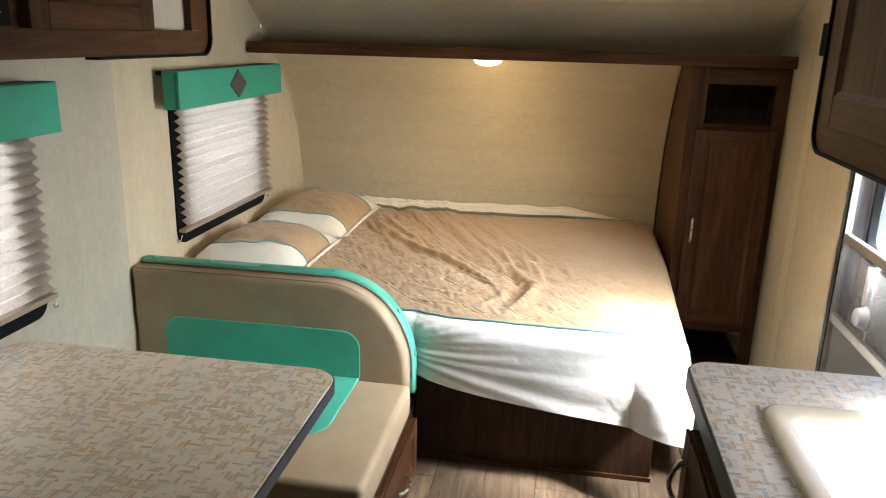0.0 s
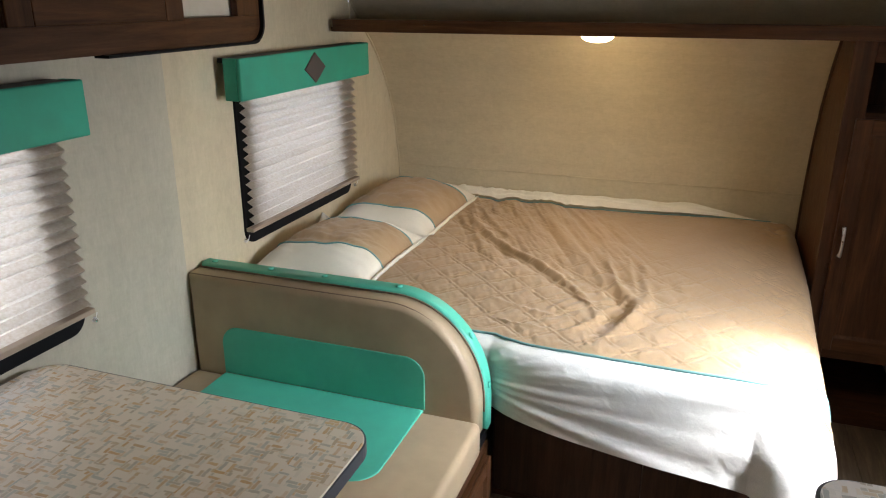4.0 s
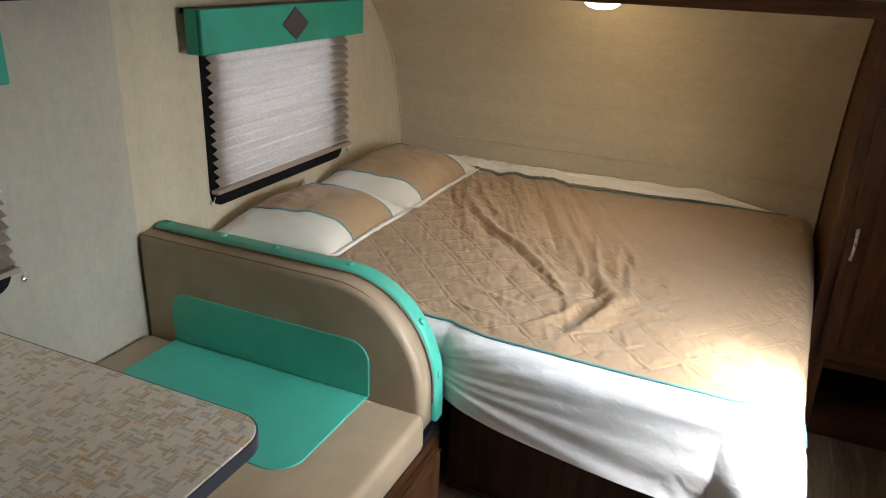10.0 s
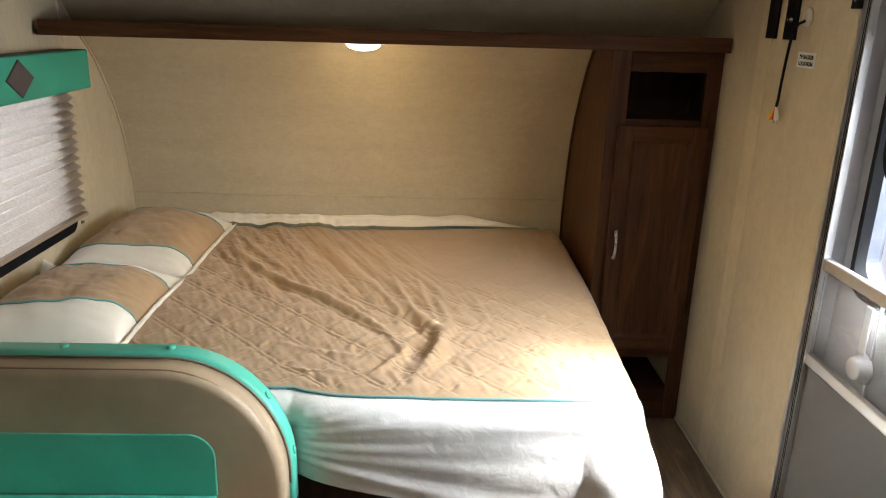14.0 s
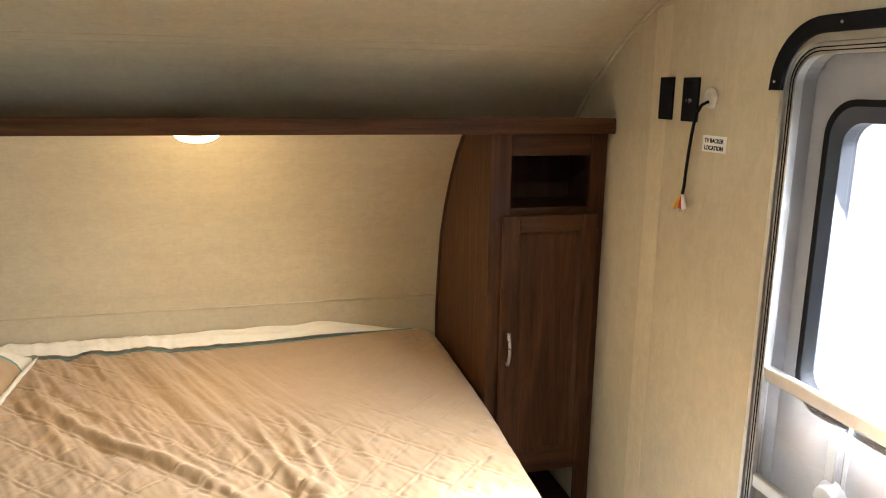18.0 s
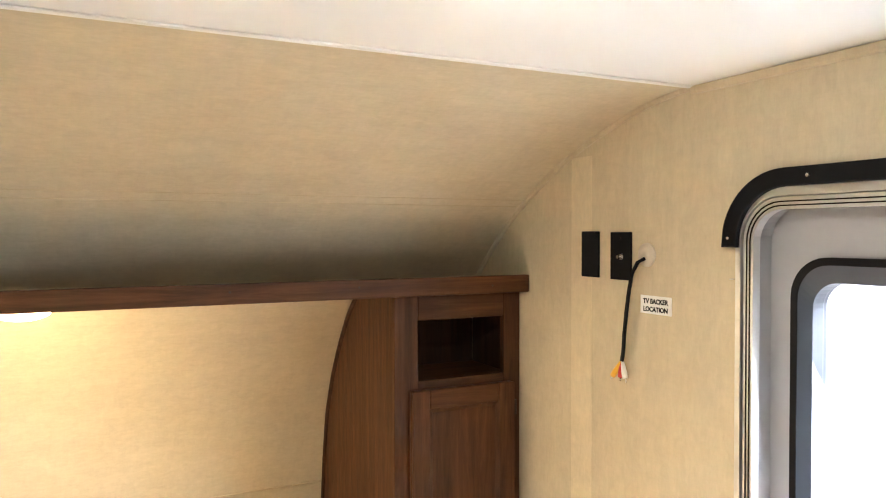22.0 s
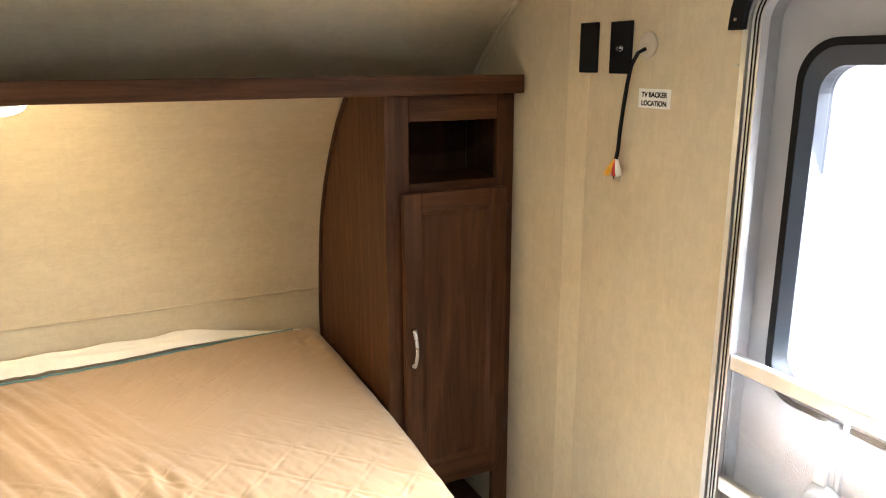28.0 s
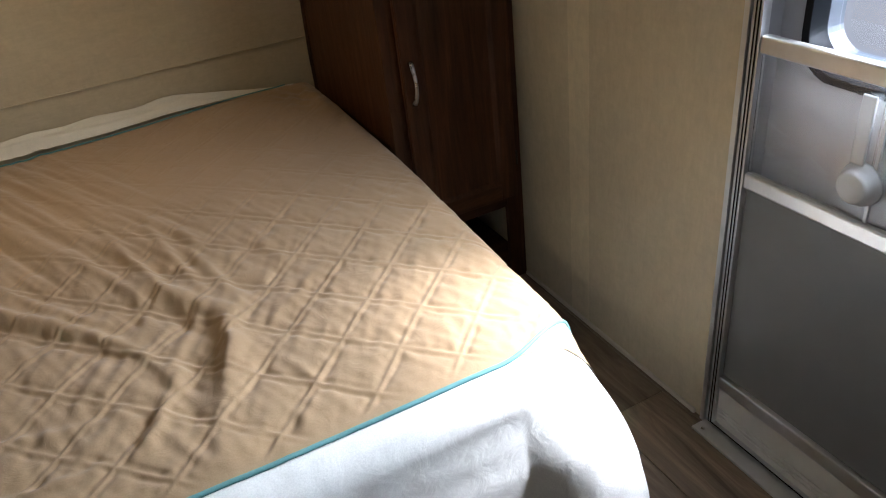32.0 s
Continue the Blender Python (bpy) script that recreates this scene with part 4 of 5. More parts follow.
part("seat_cushion", seat_k, M_tan, bench, smooth=True)
part("seat_inset", prism(rounded(-1.048, -0.358, 1.915, 2.294, 0.075, "ab", 10), "z", 0.411, 0.4195, 0.003, 2, only="b"), M_teal, bench, "teal vinyl inset", smooth=False)
part("seam", tube([(x, 1.692, 0.3995) for x in steps(-W + 0.03, -0.203, 6)] + [(-0.189, 1.70, 0.3995)] + [(-0.1835, y2, 0.3995) for y2 in steps(1.73, 2.27, 6)], 0.0020, 6), M_tan_seam, bench, smooth=True)


def back_outline(grow, foot, wide=0.0):
    pts = [(-W + 0.012, foot), (-W + 0.012, 0.744 + grow)]
    cx, cz, rx, rz = -0.475, 0.438, 0.279 + grow + wide, 0.306 + grow
    for a in range(90, -1, -6):
        pts.append((cx + rx * math.cos(radians(a)), cz + rz * math.sin(radians(a))))
    pts.append((cx + rx, foot))
    return pts


part("back_cushion", prism(back_outline(0.0, 0.345), "y", 2.298, 2.366, 0.020, 4, only="a"), M_tan, bench, smooth=True)
part("back_welt", tube([(p[0] + (0.002 if p[1] < 0.74 else 0), 2.3672, p[1] + 0.001) for p in back_outline(0.001, 0.405)[1:]], 0.0032, 6), M_tan_seam, bench, smooth=True)
inset = rounded(-1.050, -0.355, 0.418, 0.584, 0.062, "cd", 10)
part("back_inset", prism(inset, "y", 2.2945, 2.303, 0.003, 2, only="a"), M_teal, bench, "teal vinyl inset")
part("back_board", prism(back_outline(0.014, 0.340, -0.002), "y", 2.368, 2.428, 0.013, 4), M_teal, bench, "teal padded backing board", smooth=True)
seamline = [(p[0] * 1.0, 2.302, p[1] - 0.0) for p in back_outline(-0.012, 0.41)[1:]]
part("piping", tube([(x, 2.3125, z + 0.010) for x, y, z in seamline], 0.0028, 6), M_tan_seam, bench, smooth=True)
for x in (-1.125, -0.915, -0.723, -0.472):
    part("button", lathe([(0.011, 0.0), (0.010, 0.003), (0.004, 0.005), (0.0, 0.005)], (x, 2.398, 0.758), "z", 14), M_teal, bench, "covered button", smooth=True)
for a in (38, 8):
    x, z = -0.475 + 0.291 * math.cos(radians(a)), 0.438 + 0.320 * math.sin(radians(a))
    k = lathe([(0.011, 0.0), (0.010, 0.003), (0.004, 0.005), (0.0, 0.005)], (0, 0, 0), "z", 14)
    k.transform(pose(x, 2.395, z, 0, 90 - a, 0))
    part("button", k, M_teal, bench, "covered button", smooth=True)

# ---- kitchen counter ----
KX, KY, KZ = 0.556, 1.620, 0.880
base = thing("kitchen_cabinet", "dark cherry kitchen base cabinet beside the aisle", "cabinet")
part("body", box(KX + 0.045, W - 0.003, -0.25, KY - 0.03, 0.08, 0.715), M_wood, base)
part("end_panel", box(KX + 0.045, W - 0.003, KY - 0.05, KY - 0.03, 0.716, KZ - 0.038), M_wood, base)
part("toe_kick", box(KX + 0.10, W - 0.003, -0.25, KY - 0.05, 0.0, 0.079), M_black_soft, base)
part("face_frame", box(KX + 0.025, KX + 0.0445, -0.25, KY - 0.028, 0.08, KZ - 0.038, 0.002), M_wood_y, base)
for d0, d1 in ((1.06, 1.525), (0.56, 1.02), (0.06, 0.52)):
    d = part("door", box(KX + 0.006, KX + 0.0245, d0, d1, 0.14, 0.77, 0.004), M_wood, base)
    raised_frame(d, "x", KX + 0.0055, d0, d1, 0.14, 0.77, 0.055, -1, (M_wood, M_wood_y))
    bow_handle(d, KX - 0.0025, d1 - 0.03, 0.66, 0.10, "z", (-1, 0, 0))
counter = thing("worktop", "kitchen worktop in woven-look laminate with slate edge", "worktop")
CB = [(KX, -0.25), (W - 0.003, -0.25), (W - 0.003, KY)] + [(KX + 0.055 - 0.055 * math.sin(radians(a)), KY - 0.055 + 0.055 * math.cos(radians(a))) for a in range(0, 91, 9)]
M_counter = laminate("woven_laminate_cool", (0.68, 0.655, 0.62), [(0.34, 0.41, 0.46), (0.70, 0.66, 0.60), (0.52, 0.40, 0.26), (0.33, 0.37, 0.38), (0.58, 0.47, 0.34)])
k = holed("z", KZ - 0.036, KZ, KX + 0.056, W - 0.003, -0.25, KY - 0.056, [(0.668, 1.087, 0.966, 1.424)])
box(KX, KX + 0.0559, -0.25, KY - 0.0561, KZ - 0.036, KZ, bm=k)
prism([(KX, KY - 0.056), (W - 0.003, KY - 0.056), (W - 0.003, KY)] + CB[3:], "z", KZ - 0.036, KZ, bm=k)
part("top", k, M_counter, counter)
rimline = [(KX, -0.25)] + CB[3:][::-1] + [(W - 0.003, KY)]
k = bmesh.new()
strip = []
for n, p in enumerate(rimline):
    q, r = rimline[min(n + 1, len(rimline) - 1)], rimline[max(n - 1, 0)]
    d = Vector((q[0] - r[0], q[1] - r[1])).normalized()
    strip.append((p, (p[0] - d[1] * 0.006, p[1] + d[0] * 0.006)))
vs = [[k.verts.new((*pt, z)) for pt, z in ((s[0], KZ - 0.040), (s[0], KZ - 0.0035), (s[1], KZ - 0.0035), (s[1], KZ - 0.040))] for s in strip]
for s, t in zip(vs, vs[1:]):
    for q in range(4):
        k.faces.new((s[q], s[(q + 1) % 4], t[(q + 1) % 4], t[q]))
k.faces.new(vs[0])
k.faces.new(vs[-1])
bmesh.ops.recalc_face_normals(k, faces=k.faces[:])
part("edge_band", k, M_edge, counter, "slate grey edge moulding")
sink = thing("sink", "ivory acrylic drop-in kitchen sink", "sink")


def sink_bowl():
    k = bmesh.new()
    loops = []
    for grow, z, r in ((0.0, 0.9205, 0.055), (0.0, 0.928, 0.055), (0.006, 0.931, 0.052), (0.034, 0.931, 0.05), (0.042, 0.926, 0.05), (0.048, 0.90, 0.05), (0.056, 0.80, 0.06), (0.075, 0.775, 0.07), (0.11, 0.768, 0.06)):
        loops.append([k.verts.new((x, y, KZ - 0.92 + z)) for x, y in rounded(0.655 + grow, 1.10 - grow, 0.953 + grow, 1.437 - grow, r, "abcd", 8)])
    for s, t in zip(loops, loops[1:]):
        for j in range(len(s)):
            k.faces.new((s[j], s[(j + 1) % len(s)], t[(j + 1) % len(s)], t[j]))
    k.faces.new(loops[-1])
    bmesh.ops.recalc_face_normals(k, faces=k.faces[:])
    return k


part("basin", sink_bowl(), M_sink, sink, smooth=True)
part("drain", lathe([(0.04, 0.0), (0.038, 0.003), (0.02, 0.001), (0.0, 0.001)], (0.88, 1.19, KZ - 0.1515), "z", 24), M_steel, sink)

# ---- bed ----
bed = thing("bed", "built-in bed on a dark wooden base, made up across the front", "bed")
for a, b in ((-0.205, 0.269), (0.2715, 0.655)):
    part("base_panel", box(a, b, 2.53, 2.546, 0.0, 0.335, 0.001, 1), M_wood_dark, bed, "dark wooden front panel")
part("base_panel", box(0.64, 0.655, 2.547, 4.03, 0.0, 0.335), M_wood_dark, bed)
part("base_moulding", box(-0.205, 0.66, 2.522, 2.5295, 0.0, 0.02, 0.003), M_wood_x, bed)
part("platform", box(-W + 0.008, 0.67, 2.50, 4.03, 0.336, 0.350), M_wood_dark, bed)
part("mattress", box(-W + 0.012, 0.645, 2.52, 4.03, 0.351, 0.568, 0.03, 3), M_cream, bed)


def seg_dist(px, py, a, b):
    ax, ay, bx, by = *a, *b
    t = max(0.0, min(1.0, ((px - ax) * (bx - ax) + (py - ay) * (by - ay)) / ((bx - ax) ** 2 + (by - ay) ** 2)))
    dx, dy = px - ax - t * (bx - ax), py - ay - t * (by - ay)
    side = (bx - ax) * dy - (by - ay) * dx
    return math.hypot(dx, dy) * (1 if side > 0 else -1), t


FOLDS = [  # line, height, width
    ([(-0.70, 3.80), (-0.60, 3.56), (-0.50, 3.41), (-0.34, 3.23), (-0.16, 3.06), (-0.03, 2.90), (0.07, 2.79)], 0.0135, 0.018),
    ([(-0.66, 3.86), (-0.55, 3.62), (-0.43, 3.45), (-0.30, 3.30)], 0.0085, 0.015),
    ([(-0.72, 3.70), (-0.62, 3.50), (-0.52, 3.36)], 0.006, 0.013),
    ([(-0.20, 3.12), (-0.05, 2.95), (0.06, 2.78), (0.09, 2.68)], 0.0065, 0.014),
    ([(-0.02, 3.22), (0.06, 3.06), (0.14, 2.93), (0.19, 2.85), (0.18, 2.74), (0.13, 2.60), (0.06, 2.48)], 0.0165, 0.027),
    ([(0.11, 2.88), (0.05, 3.02), (-0.01, 3.16), (-0.08, 3.34)], 0.0065, 0.012),
    ([(0.14, 2.90), (0.10, 3.02), (0.06, 3.15), (0.02, 3.32), (-0.02, 3.46)], 0.0080, 0.014),
    ([(0.18, 2.90), (0.16, 3.02), (0.13, 3.16), (0.11, 3.34)], 0.0070, 0.013),
    ([(0.24, 2.80), (0.22, 2.92), (0.19, 3.05), (0.18, 3.22)], 0.0075, 0.016),
    ([(0.03, 2.90), (-0.05, 2.99), (-0.13, 3.10), (-0.22, 3.24)], 0.0060, 0.013),
    ([(0.10, 2.84), (0.08, 2.72), (0.03, 2.62), (-0.04, 2.54)], 0.0060, 0.014),
    ([(-0.32, 3.80), (-0.20, 3.52), (-0.09, 3.28), (0.03, 3.10)], 0.0060, 0.020),
    ([(-0.14, 3.84), (-0.03, 3.55), (0.07, 3.28), (0.12, 3.12)], 0.0055, 0.020),
    ([(0.31, 3.18), (0.32, 3.02), (0.36, 2.90)], 0.0045, 0.016),
    ([(0.22, 2.74), (0.31, 2.82), (0.42, 2.93)], 0.0030, 0.012),
    ([(0.00, 2.60), (-0.09, 2.58), (-0.18, 2.59), (-0.28, 2.63)], 0.0040, 0.012),
    ([(0.02, 2.68), (-0.10, 2.69), (-0.22, 2.73), (-0.36, 2.80)], 0.0042, 0.013),
]
BY, BZ, ROUND, BEND = 2.455, 0.590, 0.12, 0.055     # near edge, height, corner and fall of the bed top


def smooth(t):
    t = max(0.0, min(1.0, t))
    return t * t * (3 - 2 * t)


def edge_x(y):
    """The foot edge of the bed: it leans out a little towards the closet."""
    return 0.668 + 0.034 * smooth((y - 2.45) / 1.2)


def ripple(x, y):
    h = 0.0
    for line, high, wide in FOLDS:
        best, tt = 9.0, 0.0
        n = len(line) - 1
        for q in range(n):
            d, t = seg_dist(x, y, line[q], line[q + 1])
            if abs(d) < abs(best):
                best, tt = d, (q + t) / n
        if abs(best) > 6 * wide:
            continue
        g = math.exp(-(best / wide) ** 2) - 0.50 * math.exp(-((best + 1.8 * wide) / (1.4 * wide)) ** 2)
        ends = min(1.0, tt / 0.35, (1 - tt) / 0.35)
        h += high * (1 + 0.3 * noise.noise(Vector((x * 5, y * 5, high * 900)))) * g * smooth(ends)
    # long drawn wrinkles that run from the far border to the middle
    side = x + 0.43 * (y - 3.3)
    pull = smooth((y - 2.95) / 0.25) * smooth((side + 0.62) / 0.15) * smooth((0.34 - side) / 0.25)
    h += pull * (0.0105 * noise.noise(Vector((side * 15, y * 1.6, 0.4))) + 0.0068 * noise.noise(Vector((side * 31, y * 3.0, 5.1))) + 0.0030 * noise.noise(Vector((side * 60, y * 8.0, 2.2))))
    # short creases in the middle and along the piping
    near = math.exp(-((x - 0.10) / 0.30) ** 2 - ((y - 2.80) / 0.26) ** 2)
    h += near * (0.0055 * noise.noise(Vector(((x + 0.25 * y) * 22, (y - 0.25 * x) * 7, 3.3))) + 0.0045 * noise.noise(Vector(((x - 0.5 * y) * 34, (y + 0.5 * x) * 11, 7.3))))
    pucker = math.exp(-((y - BY) / 0.10) ** 2) * smooth((0.45 - x) / 0.3)
    h += pucker * 0.0055 * noise.noise(Vector((x * 30, y * 5, 6.6)))
    calm = 1.0 / (1.0 + math.exp((x - 0.35) * 9))
    h += 0.007 * noise.noise(Vector((x * 3.2, y * 2.2, 0.0))) + 0.0018 * (0.25 + calm) * noise.noise(Vector((x * 13, y * 8, 2)))
    # rumpled corner pushed against the closet
    corner = math.exp(-((x - 0.70) / 0.09) ** 2 - ((y - 3.86) / 0.12) ** 2)
    return h + corner * (0.016 * noise.noise(Vector((x * 22, y * 9, 1.5))) + 0.012 * noise.noise(Vector((x * 35, y * 26, 8.5))))


def quilting(x, y):
    """Diamond stitching: fine sunk seams, softly puffed fields, small puckers beside the seams."""
    pa, pb = 0.113, 0.106
    a, b = (x + y) / 1.41421 + 0.005 * noise.noise(Vector((x * 4, y * 4, 7))), (x - y) / 1.41421 + 0.005 * noise.noise(Vector((x * 4, y * 4, 3)))
    da, db = abs((a / pa + 0.65) % 1 - 0.5) * pa, abs((b / pb + 0.877) % 1 - 0.5) * pb
    d = min(da, db)
    taut = 1.0 - 0.75 * smooth((y - 3.0) / 0.45) * smooth((x + 0.55) / 0.3)
    tuck = 0.0031 * noise.noise(Vector(((a + 0.4 * b) * 52, (b - 0.4 * a) * 15, 2))) + 0.0026 * noise.noise(Vector(((b + 0.3 * a) * 50, (a - 0.3 * b) * 14, 8)))
    tuck += 0.0010 * noise.noise(Vector((x * 26, y * 26, 11)))
    seam = 0.0017 * math.exp(-(d / 0.0030) ** 2) - 0.0017 * math.exp(-((d - 0.0085) / 0.0045) ** 2) + 0.0030 * min(1.0, d / 0.035) ** 0.8
    return taut * (seam + tuck * (1.25 - 0.75 * min(1.0, d / 0.05)) * min(1.0, 0.2 + d / 0.008))


def top_z(x, y):
    return BZ + 0.026 * smooth((y - 2.40) / 0.9) - 0.010 * smooth((x - 0.45) / 0.35)


def drape(u, v):
    """Cloth laid on the bed: u along the bed to its foot, v across it; past the round-cornered edge it hangs."""
    ex = edge_x(v)
    du, dv = u - (ex - ROUND), BY + ROUND - v
    if du > 0 and dv > 0:
        q = math.hypot(du, dv)
        r, c, s = q - ROUND, du / q, dv / q
        x, y = ex - ROUND + c * ROUND, BY + ROUND - s * ROUND
    elif du > dv:
        r, c, s, x, y = du - ROUND, 1.0, 0.0, ex, v
    else:
        r, c, s, x, y = dv - ROUND, 0.0, 1.0, u, BY
    if r <= 0:
        x, y = u, v
    y += 0.05 * math.exp(-max(0.0, u + 0.20) / 0.09) * max(0.0, 1.0 - max(0.0, v - BY) / 0.16)
    z = top_z(x, y)
    if r <= 0:
        return Vector((x, y, z)), Vector((0, 0, 1))
    if r < BEND * 1.5708:
        a = r / BEND
        off, drop, nz = BEND * math.sin(a), BEND * (1 - math.cos(a)), math.cos(a)
    else:
        off, drop, nz = BEND, BEND + (r - BEND * 1.5708), 0.0
    off += (0.50 * (2 * c * s) ** 1.5 + 0.16 * c) * max(0.0, drop - 0.04)
    flat = (1 - nz * nz) ** 0.5
    return Vector((x + c * off, y - s * off, z - drop)), Vector((c * flat, -s * flat, nz))


def hem(u):
    """Length of the front skirt along the bed: it is hitched up at the bench."""
    t = max(0.0, min(1.0, (u + 0.22) / 0.90))
    return 0.232 + 0.120 * t ** 0.75


def seam_y(u):
    """The seam between quilt and skirt: it runs straight on over the foot edge."""
    return BY + 0.075 * smooth((u - 0.54) / 0.22)


def skirt_low(u):
    """The skirt's hem across the bed, drawn round the corner at an even length."""
    corner = edge_x(BY) - ROUND
    full = ROUND + hem(min(u, corner))
    return BY + ROUND - math.sqrt(max(0.01, full ** 2 - max(0.0, u - corner) ** 2))


def skirt_folds(u, q):
    """Long soft folds that fan out from where the skirt is pinched behind the bench, and crumples at the hem."""
    t = max(0.0, u + 0.25)
    drop = q * hem(u)
    a = math.atan2(drop - 0.15, 0.10 + t)
    near = math.exp(-t * 5.0)
    h = 0.011 * near * math.sin(a * 11 + 0.6) * smooth(t / 0.06)
    h += 0.014 * smooth(t / 0.15) * math.exp(-t * 0.6) * noise.noise(Vector((a * 7.0, t * 1.1, 4.0)))
    h += 0.007 * smooth(t / 0.10) * noise.noise(Vector((a * 16.0, t * 2.4, 9.0))) * math.exp(-t * 0.9)
    h += 0.004 * near * noise.noise(Vector((u * 40, q * 12, 3.0)))
    h += 0.012 * noise.noise(Vector((u * 2.0 + q, q * 3.0 - u * 1.0, 14.0))) * smooth(t / 0.3)
    crumple = smooth((u - 0.30) / 0.3) * smooth((q - 0.55) / 0.4)
    h += crumple * (0.011 * noise.noise(Vector((u * 9, q * 5 + u * 4, 2.0))) + 0.006 * noise.noise(Vector((u * 22, q * 9, 6.0))))
    return 0.52 * h * min(1.0, q * 7)


def grid_mesh(fn, us, vs):
    verts = [fn(u, v) for u in us for v in vs]
    n = len(vs)
    faces = [(i * n + j, (i + 1) * n + j, (i + 1) * n + j + 1, i * n + j + 1) for i in range(len(us) - 1) for j in range(n - 1)]
    me = bpy.data.meshes.new("cloth")
    me.from_pydata([tuple(v) for v in verts], [], faces)
    for p in me.polygons:
        p.use_smooth = True
    return me


def cloth_part(name, me, mat, parent, label=""):
    me.materials.append(mat)
    ob = new(name, me)
    ob.parent = parent
    if label:
        ob["label"] = label
    return ob


def far_y(u):
    return 3.932 + 0.062 * smooth((u - 0.05) / 0.6) + 0.006 * math.sin(u * 9)


FOOT = 0.115    # how far the tan top hangs over the foot edge


def quilt_point(u, k):
    v = BY + (far_y(u) - BY) * k
    p, n = drape(u, v)
    edge = smooth((v - BY) / 0.05)
    flat = 1.0 / (1.0 + math.exp((u - edge_x(v) - 0.02) * 60))
    return p + n * (ripple(min(u, 0.78), v) * (0.35 + 0.65 * flat) * (0.35 + 0.65 * edge) + quilting(u, v) * (0.5 + 0.5 * flat) * edge + 0.006)


spread = thing("bedspread", "rumpled tan quilted bedspread with white skirt and teal piping", "bedspread")
cloth_part("quilted_top", grid_mesh(quilt_point, steps(-0.80, 0.70 + FOOT, 520), steps(0.0, 1.0, 500)), M_quilt, spread, "tan diamond-quilted cotton")


def skirt_point(u, q):
    p, n = drape(u, seam_y(u) + q * (skirt_low(u) - seam_y(u)))
    return p + n * (0.004 + skirt_folds(u, q) + 0.35 * ripple(u, BY) * (1 - q))


cloth_part("skirt", grid_mesh(skirt_point, steps(-0.30, 0.82, 240), steps(0.0, 1.0, 90)), M_white, spread, "white cotton skirt")


def foot_point(k, q):
    """The skirt over the foot end, hanging nearly to the floor."""
    v = BY + 0.03 + (far_y(0.7) - 0.06 - BY) * k
    u = edge_x(v) + 0.030 + 0.515 * q
    p, n = drape(u, v)
    return p + n * (-0.004 - 0.010 * smooth(q / 0.1) + (0.016 * noise.noise(Vector((v * 6, q * 1.5, 3.0))) + 0.008 * noise.noise(Vector((v * 15, q * 3.0, 8.0)))) * smooth(q * 2.5))


cloth_part("foot_skirt", grid_mesh(foot_point, steps(0.0, 1.0, 150), steps(0.0, 1.0, 60)), M_white, spread, "white cotton skirt over the foot end")
pipe = []
for u in steps(-0.30, 0.70 + FOOT, 110):
    p, n = drape(u, seam_y(u))
    pipe.append(p + n * (0.0075 + 0.35 * ripple(u, BY)) + Vector((0, -0.003, 0)))
part("piping", tube(pipe, 0.0042, 7), M_piping, spread, "teal piping", smooth=True)
pipe = [Vector((u, far_y(u), top_z(u, far_y(u)) + ripple(u, far_y(u)) + 0.010)) for u in steps(-0.74, 0.66, 90)]
part("piping", tube(pipe, 0.0020, 7), M_piping, spread, smooth=True)


def far_band(u, q):
    t = smooth((0.69 - u) / 0.45)
    y0 = far_y(u)
    wide = 0.012 + 0.070 * t
    bulk = 0.030 * t * (0.7 + 0.5 * noise.noise(Vector((u * 3.5, 0.0, 2.0))))
    left = smooth((0.0 - u) / 0.5)
    ruff = 0.012 * noise.noise(Vector((u * 7, q * 5, 5))) * t + 0.012 * left * noise.noise(Vector((u * 26, q * 3 + u * 5, 1)))
    roll = 0.006 * math.sin(9 * q + 4 * u) * t
    z = top_z(u, y0) + ripple(u, y0) * (1 - q) + 0.006 + (0.022 * t + bulk) * math.sin(math.pi * min(1.0, 0.12 + q * 0.62)) + (ruff + roll) * math.sin(math.pi * q * 0.8)
    return Vector((u, min(y0 + 0.003 + q * wide, wall_y(z) - 0.005), z))


cloth_part("far_border", grid_mesh(far_band, steps(-0.86, 0.69, 200), steps(0.0, 1.0, 24)), M_cream, spread, "cream cotton border tucked at the wall")

# ---- pillows ----


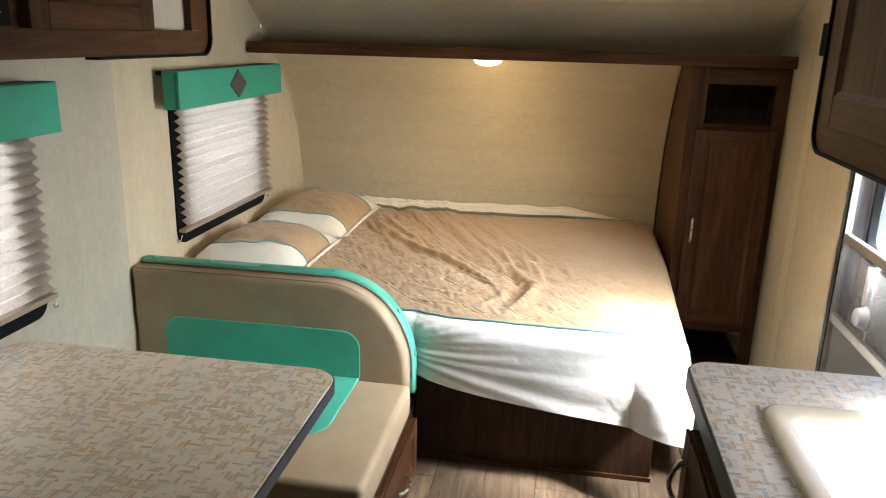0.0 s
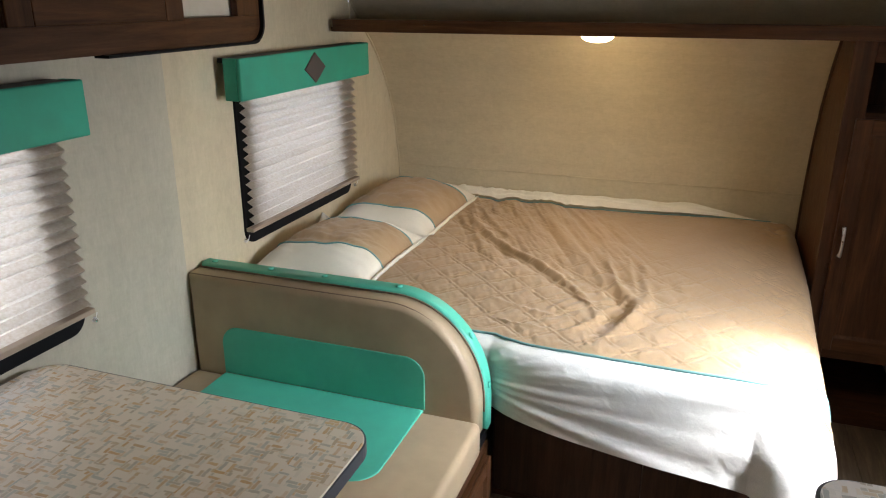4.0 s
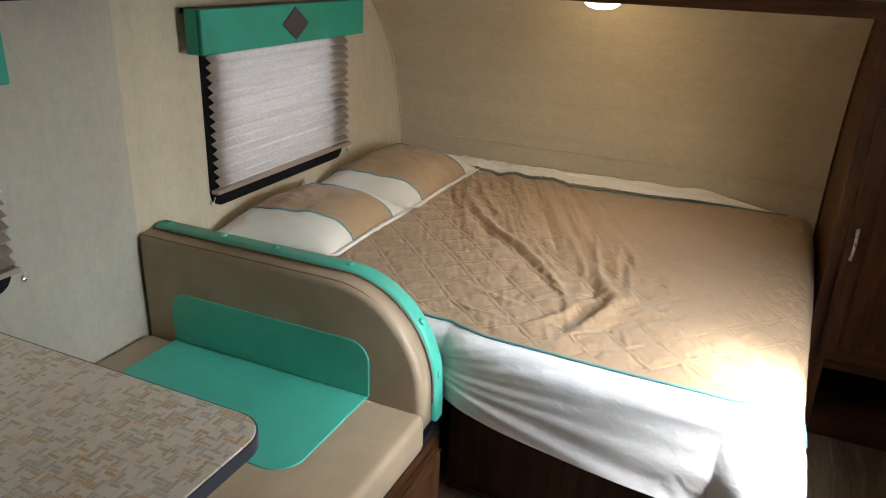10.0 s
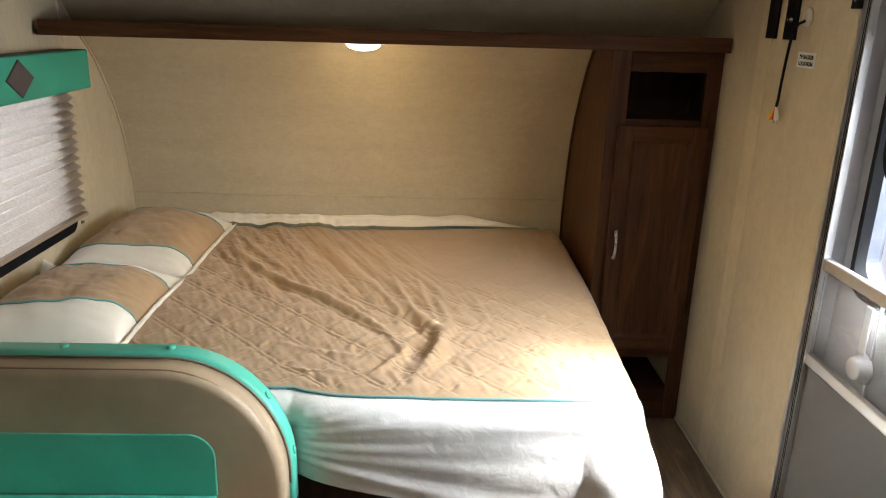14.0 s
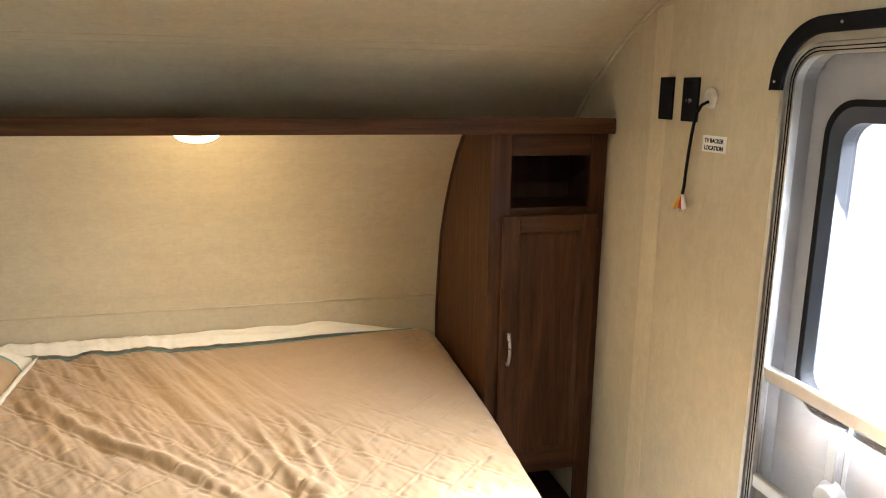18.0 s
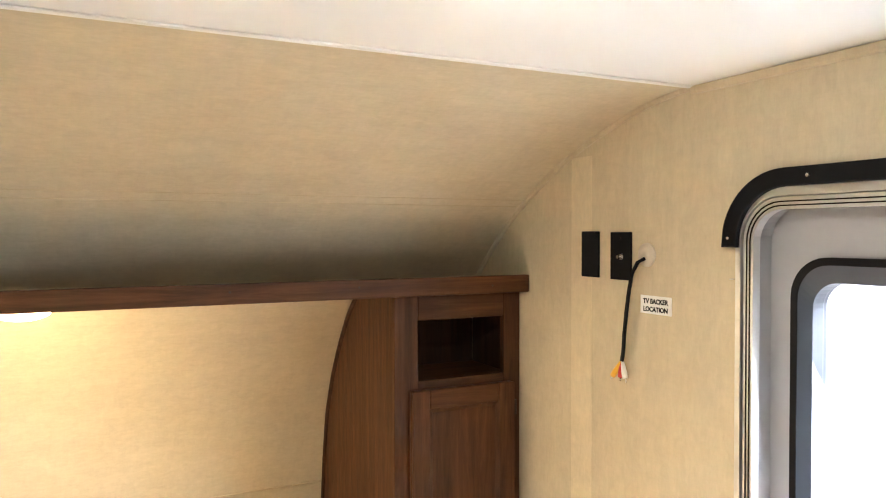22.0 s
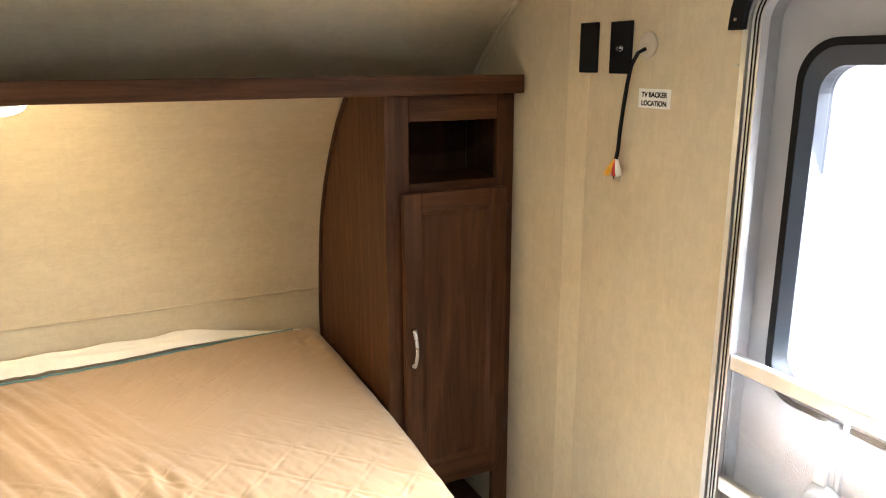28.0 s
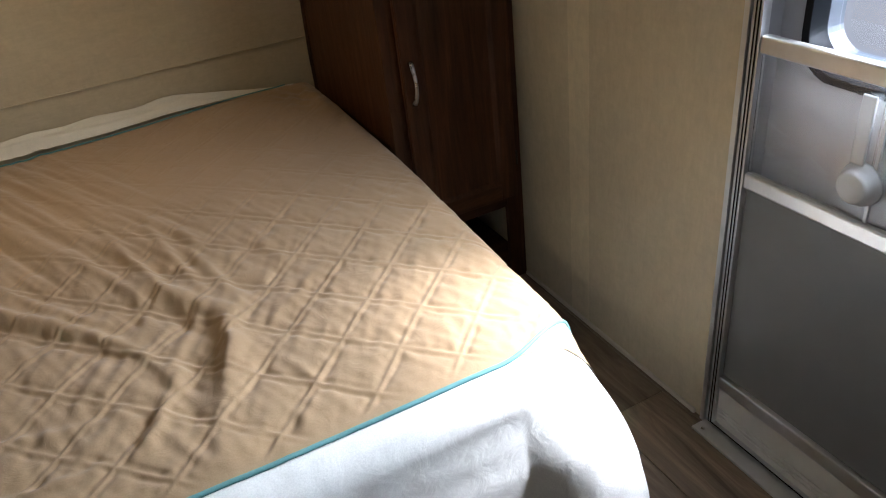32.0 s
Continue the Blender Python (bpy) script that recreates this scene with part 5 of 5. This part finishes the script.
def pillow(y0, y1, x0, x1, tilt, puff, ear, seed, label, cut, skew):
    p = thing("pillow", label, "pillow", "pillows at the head of the bed")

    def body(a, b, lift=0.0):
        """a along y, b along x, both -1..1."""
        ca, cb = a * (1 - 0.05 * (1 - b * b)), b * (1 - 0.05 * (1 - a * a))
        y, x = (y0 + y1) / 2 + ca * (y1 - y0) / 2 - skew * (1 - b) / 2, (x0 + x1) / 2 + cb * (x1 - x0) / 2
        th = (max(0.0, 1 - abs(a) ** 2.6) ** 0.62) * (max(0.0, 1 - abs(b) ** 2.6) ** 0.62)
        wob = 0.014 * noise.noise(Vector((x * 6, y * 6, seed))) + 0.008 * noise.noise(Vector((x * 15, y * 15, seed + 3))) + 0.005 * noise.noise(Vector((x * 12, y * 40, seed + 6)))
        head = tilt * (1 - (b + 1) / 2)
        return Vector((x, y, 0.628 + head + th * (puff + wob) + lift + ear * max(0.0, a * 3 - 2) ** 1.3 * max(0.0, -b * 2.5 - 1.5) ** 0.8 + 0.018 * max(0.0, -a * 5 - 4) * abs(b) ** 6))

    c0, c1 = cut
    zones = [(-1.0, c0, M_cream, "side_panel"), (c0, c1, M_quilt, "centre_panel"), (c1, 1.0, M_cream, "side_panel")]
    for a0, a1, m, n in zones:
        def fn(u, v, a0=a0, a1=a1, m=m):
            bow = 0.30 * (1 - v * v) * (1 if abs(u) < 0.99 else 0)
            a = u
            if abs(abs(u) - 1.0) > 1e-6:
                a = u - bow * (1 - abs(u))
            q = body(a, v)
            if m == M_quilt:
                q = q + Vector((0, 0, 1.2 * quilting(q[0], q[1])))
            return q
        cloth_part(n, grid_mesh(fn, steps(a0, a1, 40), steps(-1, 1, 60)), m, p)
    for a in cut:
        line = [body(a - 0.30 * (1 - v * v) * (1 - abs(a)), v, 0.002) for v in steps(-0.96, 1, 40)]
        part("piping", tube(line, 0.0032, 7), M_piping, p, "teal piping", smooth=True)

    def under(u, v):
        q = body(u, v)
        return Vector((q[0], q[1], 0.627 + 0.6 * tilt * (1 - (v + 1) / 2)))
    cloth_part("underside", grid_mesh(under, steps(-1, 1, 20), steps(-1, 1, 20)), M_cream, p)
    hemline = [body(u, 1.0, 0.004) + Vector((0.010, 0, 0.004 * noise.noise(Vector((u * 9, seed, 0))))) for u in steps(-0.985, 0.985, 50)]
    part("hem", tube(hemline, 0.008, 8, taper=[0.15 + 0.85 * min(1.0, i / 5, (50 - i) / 5) for i in range(51)]), M_cream, p, "rolled cream hem", smooth=True)


pillow(2.64, 3.235, -1.155, -0.712, 0.010, 0.118, 0.075, 1.0, "cream and tan quilted pillow leaning at the wall", (-0.36, 0.60), 0.06)
pillow(3.21, 3.95, -1.155, -0.705, 0.016, 0.124, 0.03, 5.0, "cream and tan quilted pillow leaning at the wall", (-0.60, 0.62), 0.02)

# ---- floor planks ----


def planks():
    w, length, gap = 0.182, 1.22, 0.0018
    k = box(0, w - gap, 0, length - gap, -0.0055, 0.0, 0.0012, 1)
    me = bpy.data.meshes.new("plank")
    k.to_mesh(me)
    k.free()
    me.materials.append(M_plank)
    x, col = 0.07 - 7 * w, 0
    while x < W:
        y = 2.727 - 5 * length + (col % 3) * length * 0.37
        while y < 4.06:
            x0, x1, y0, y1 = max(x, -W), min(x + w, W), max(y, BACK), min(y + length, 4.055)
            if x1 - x0 > 0.01 and y1 - y0 > 0.02:
                ob = new("plank", me)
                ob.location, ob.scale = (x0, y0, 0), ((x1 - x0) / w, (y1 - y0) / length, 1)
                ob.parent = floor
            y += length
        x += w
        col += 1


planks()
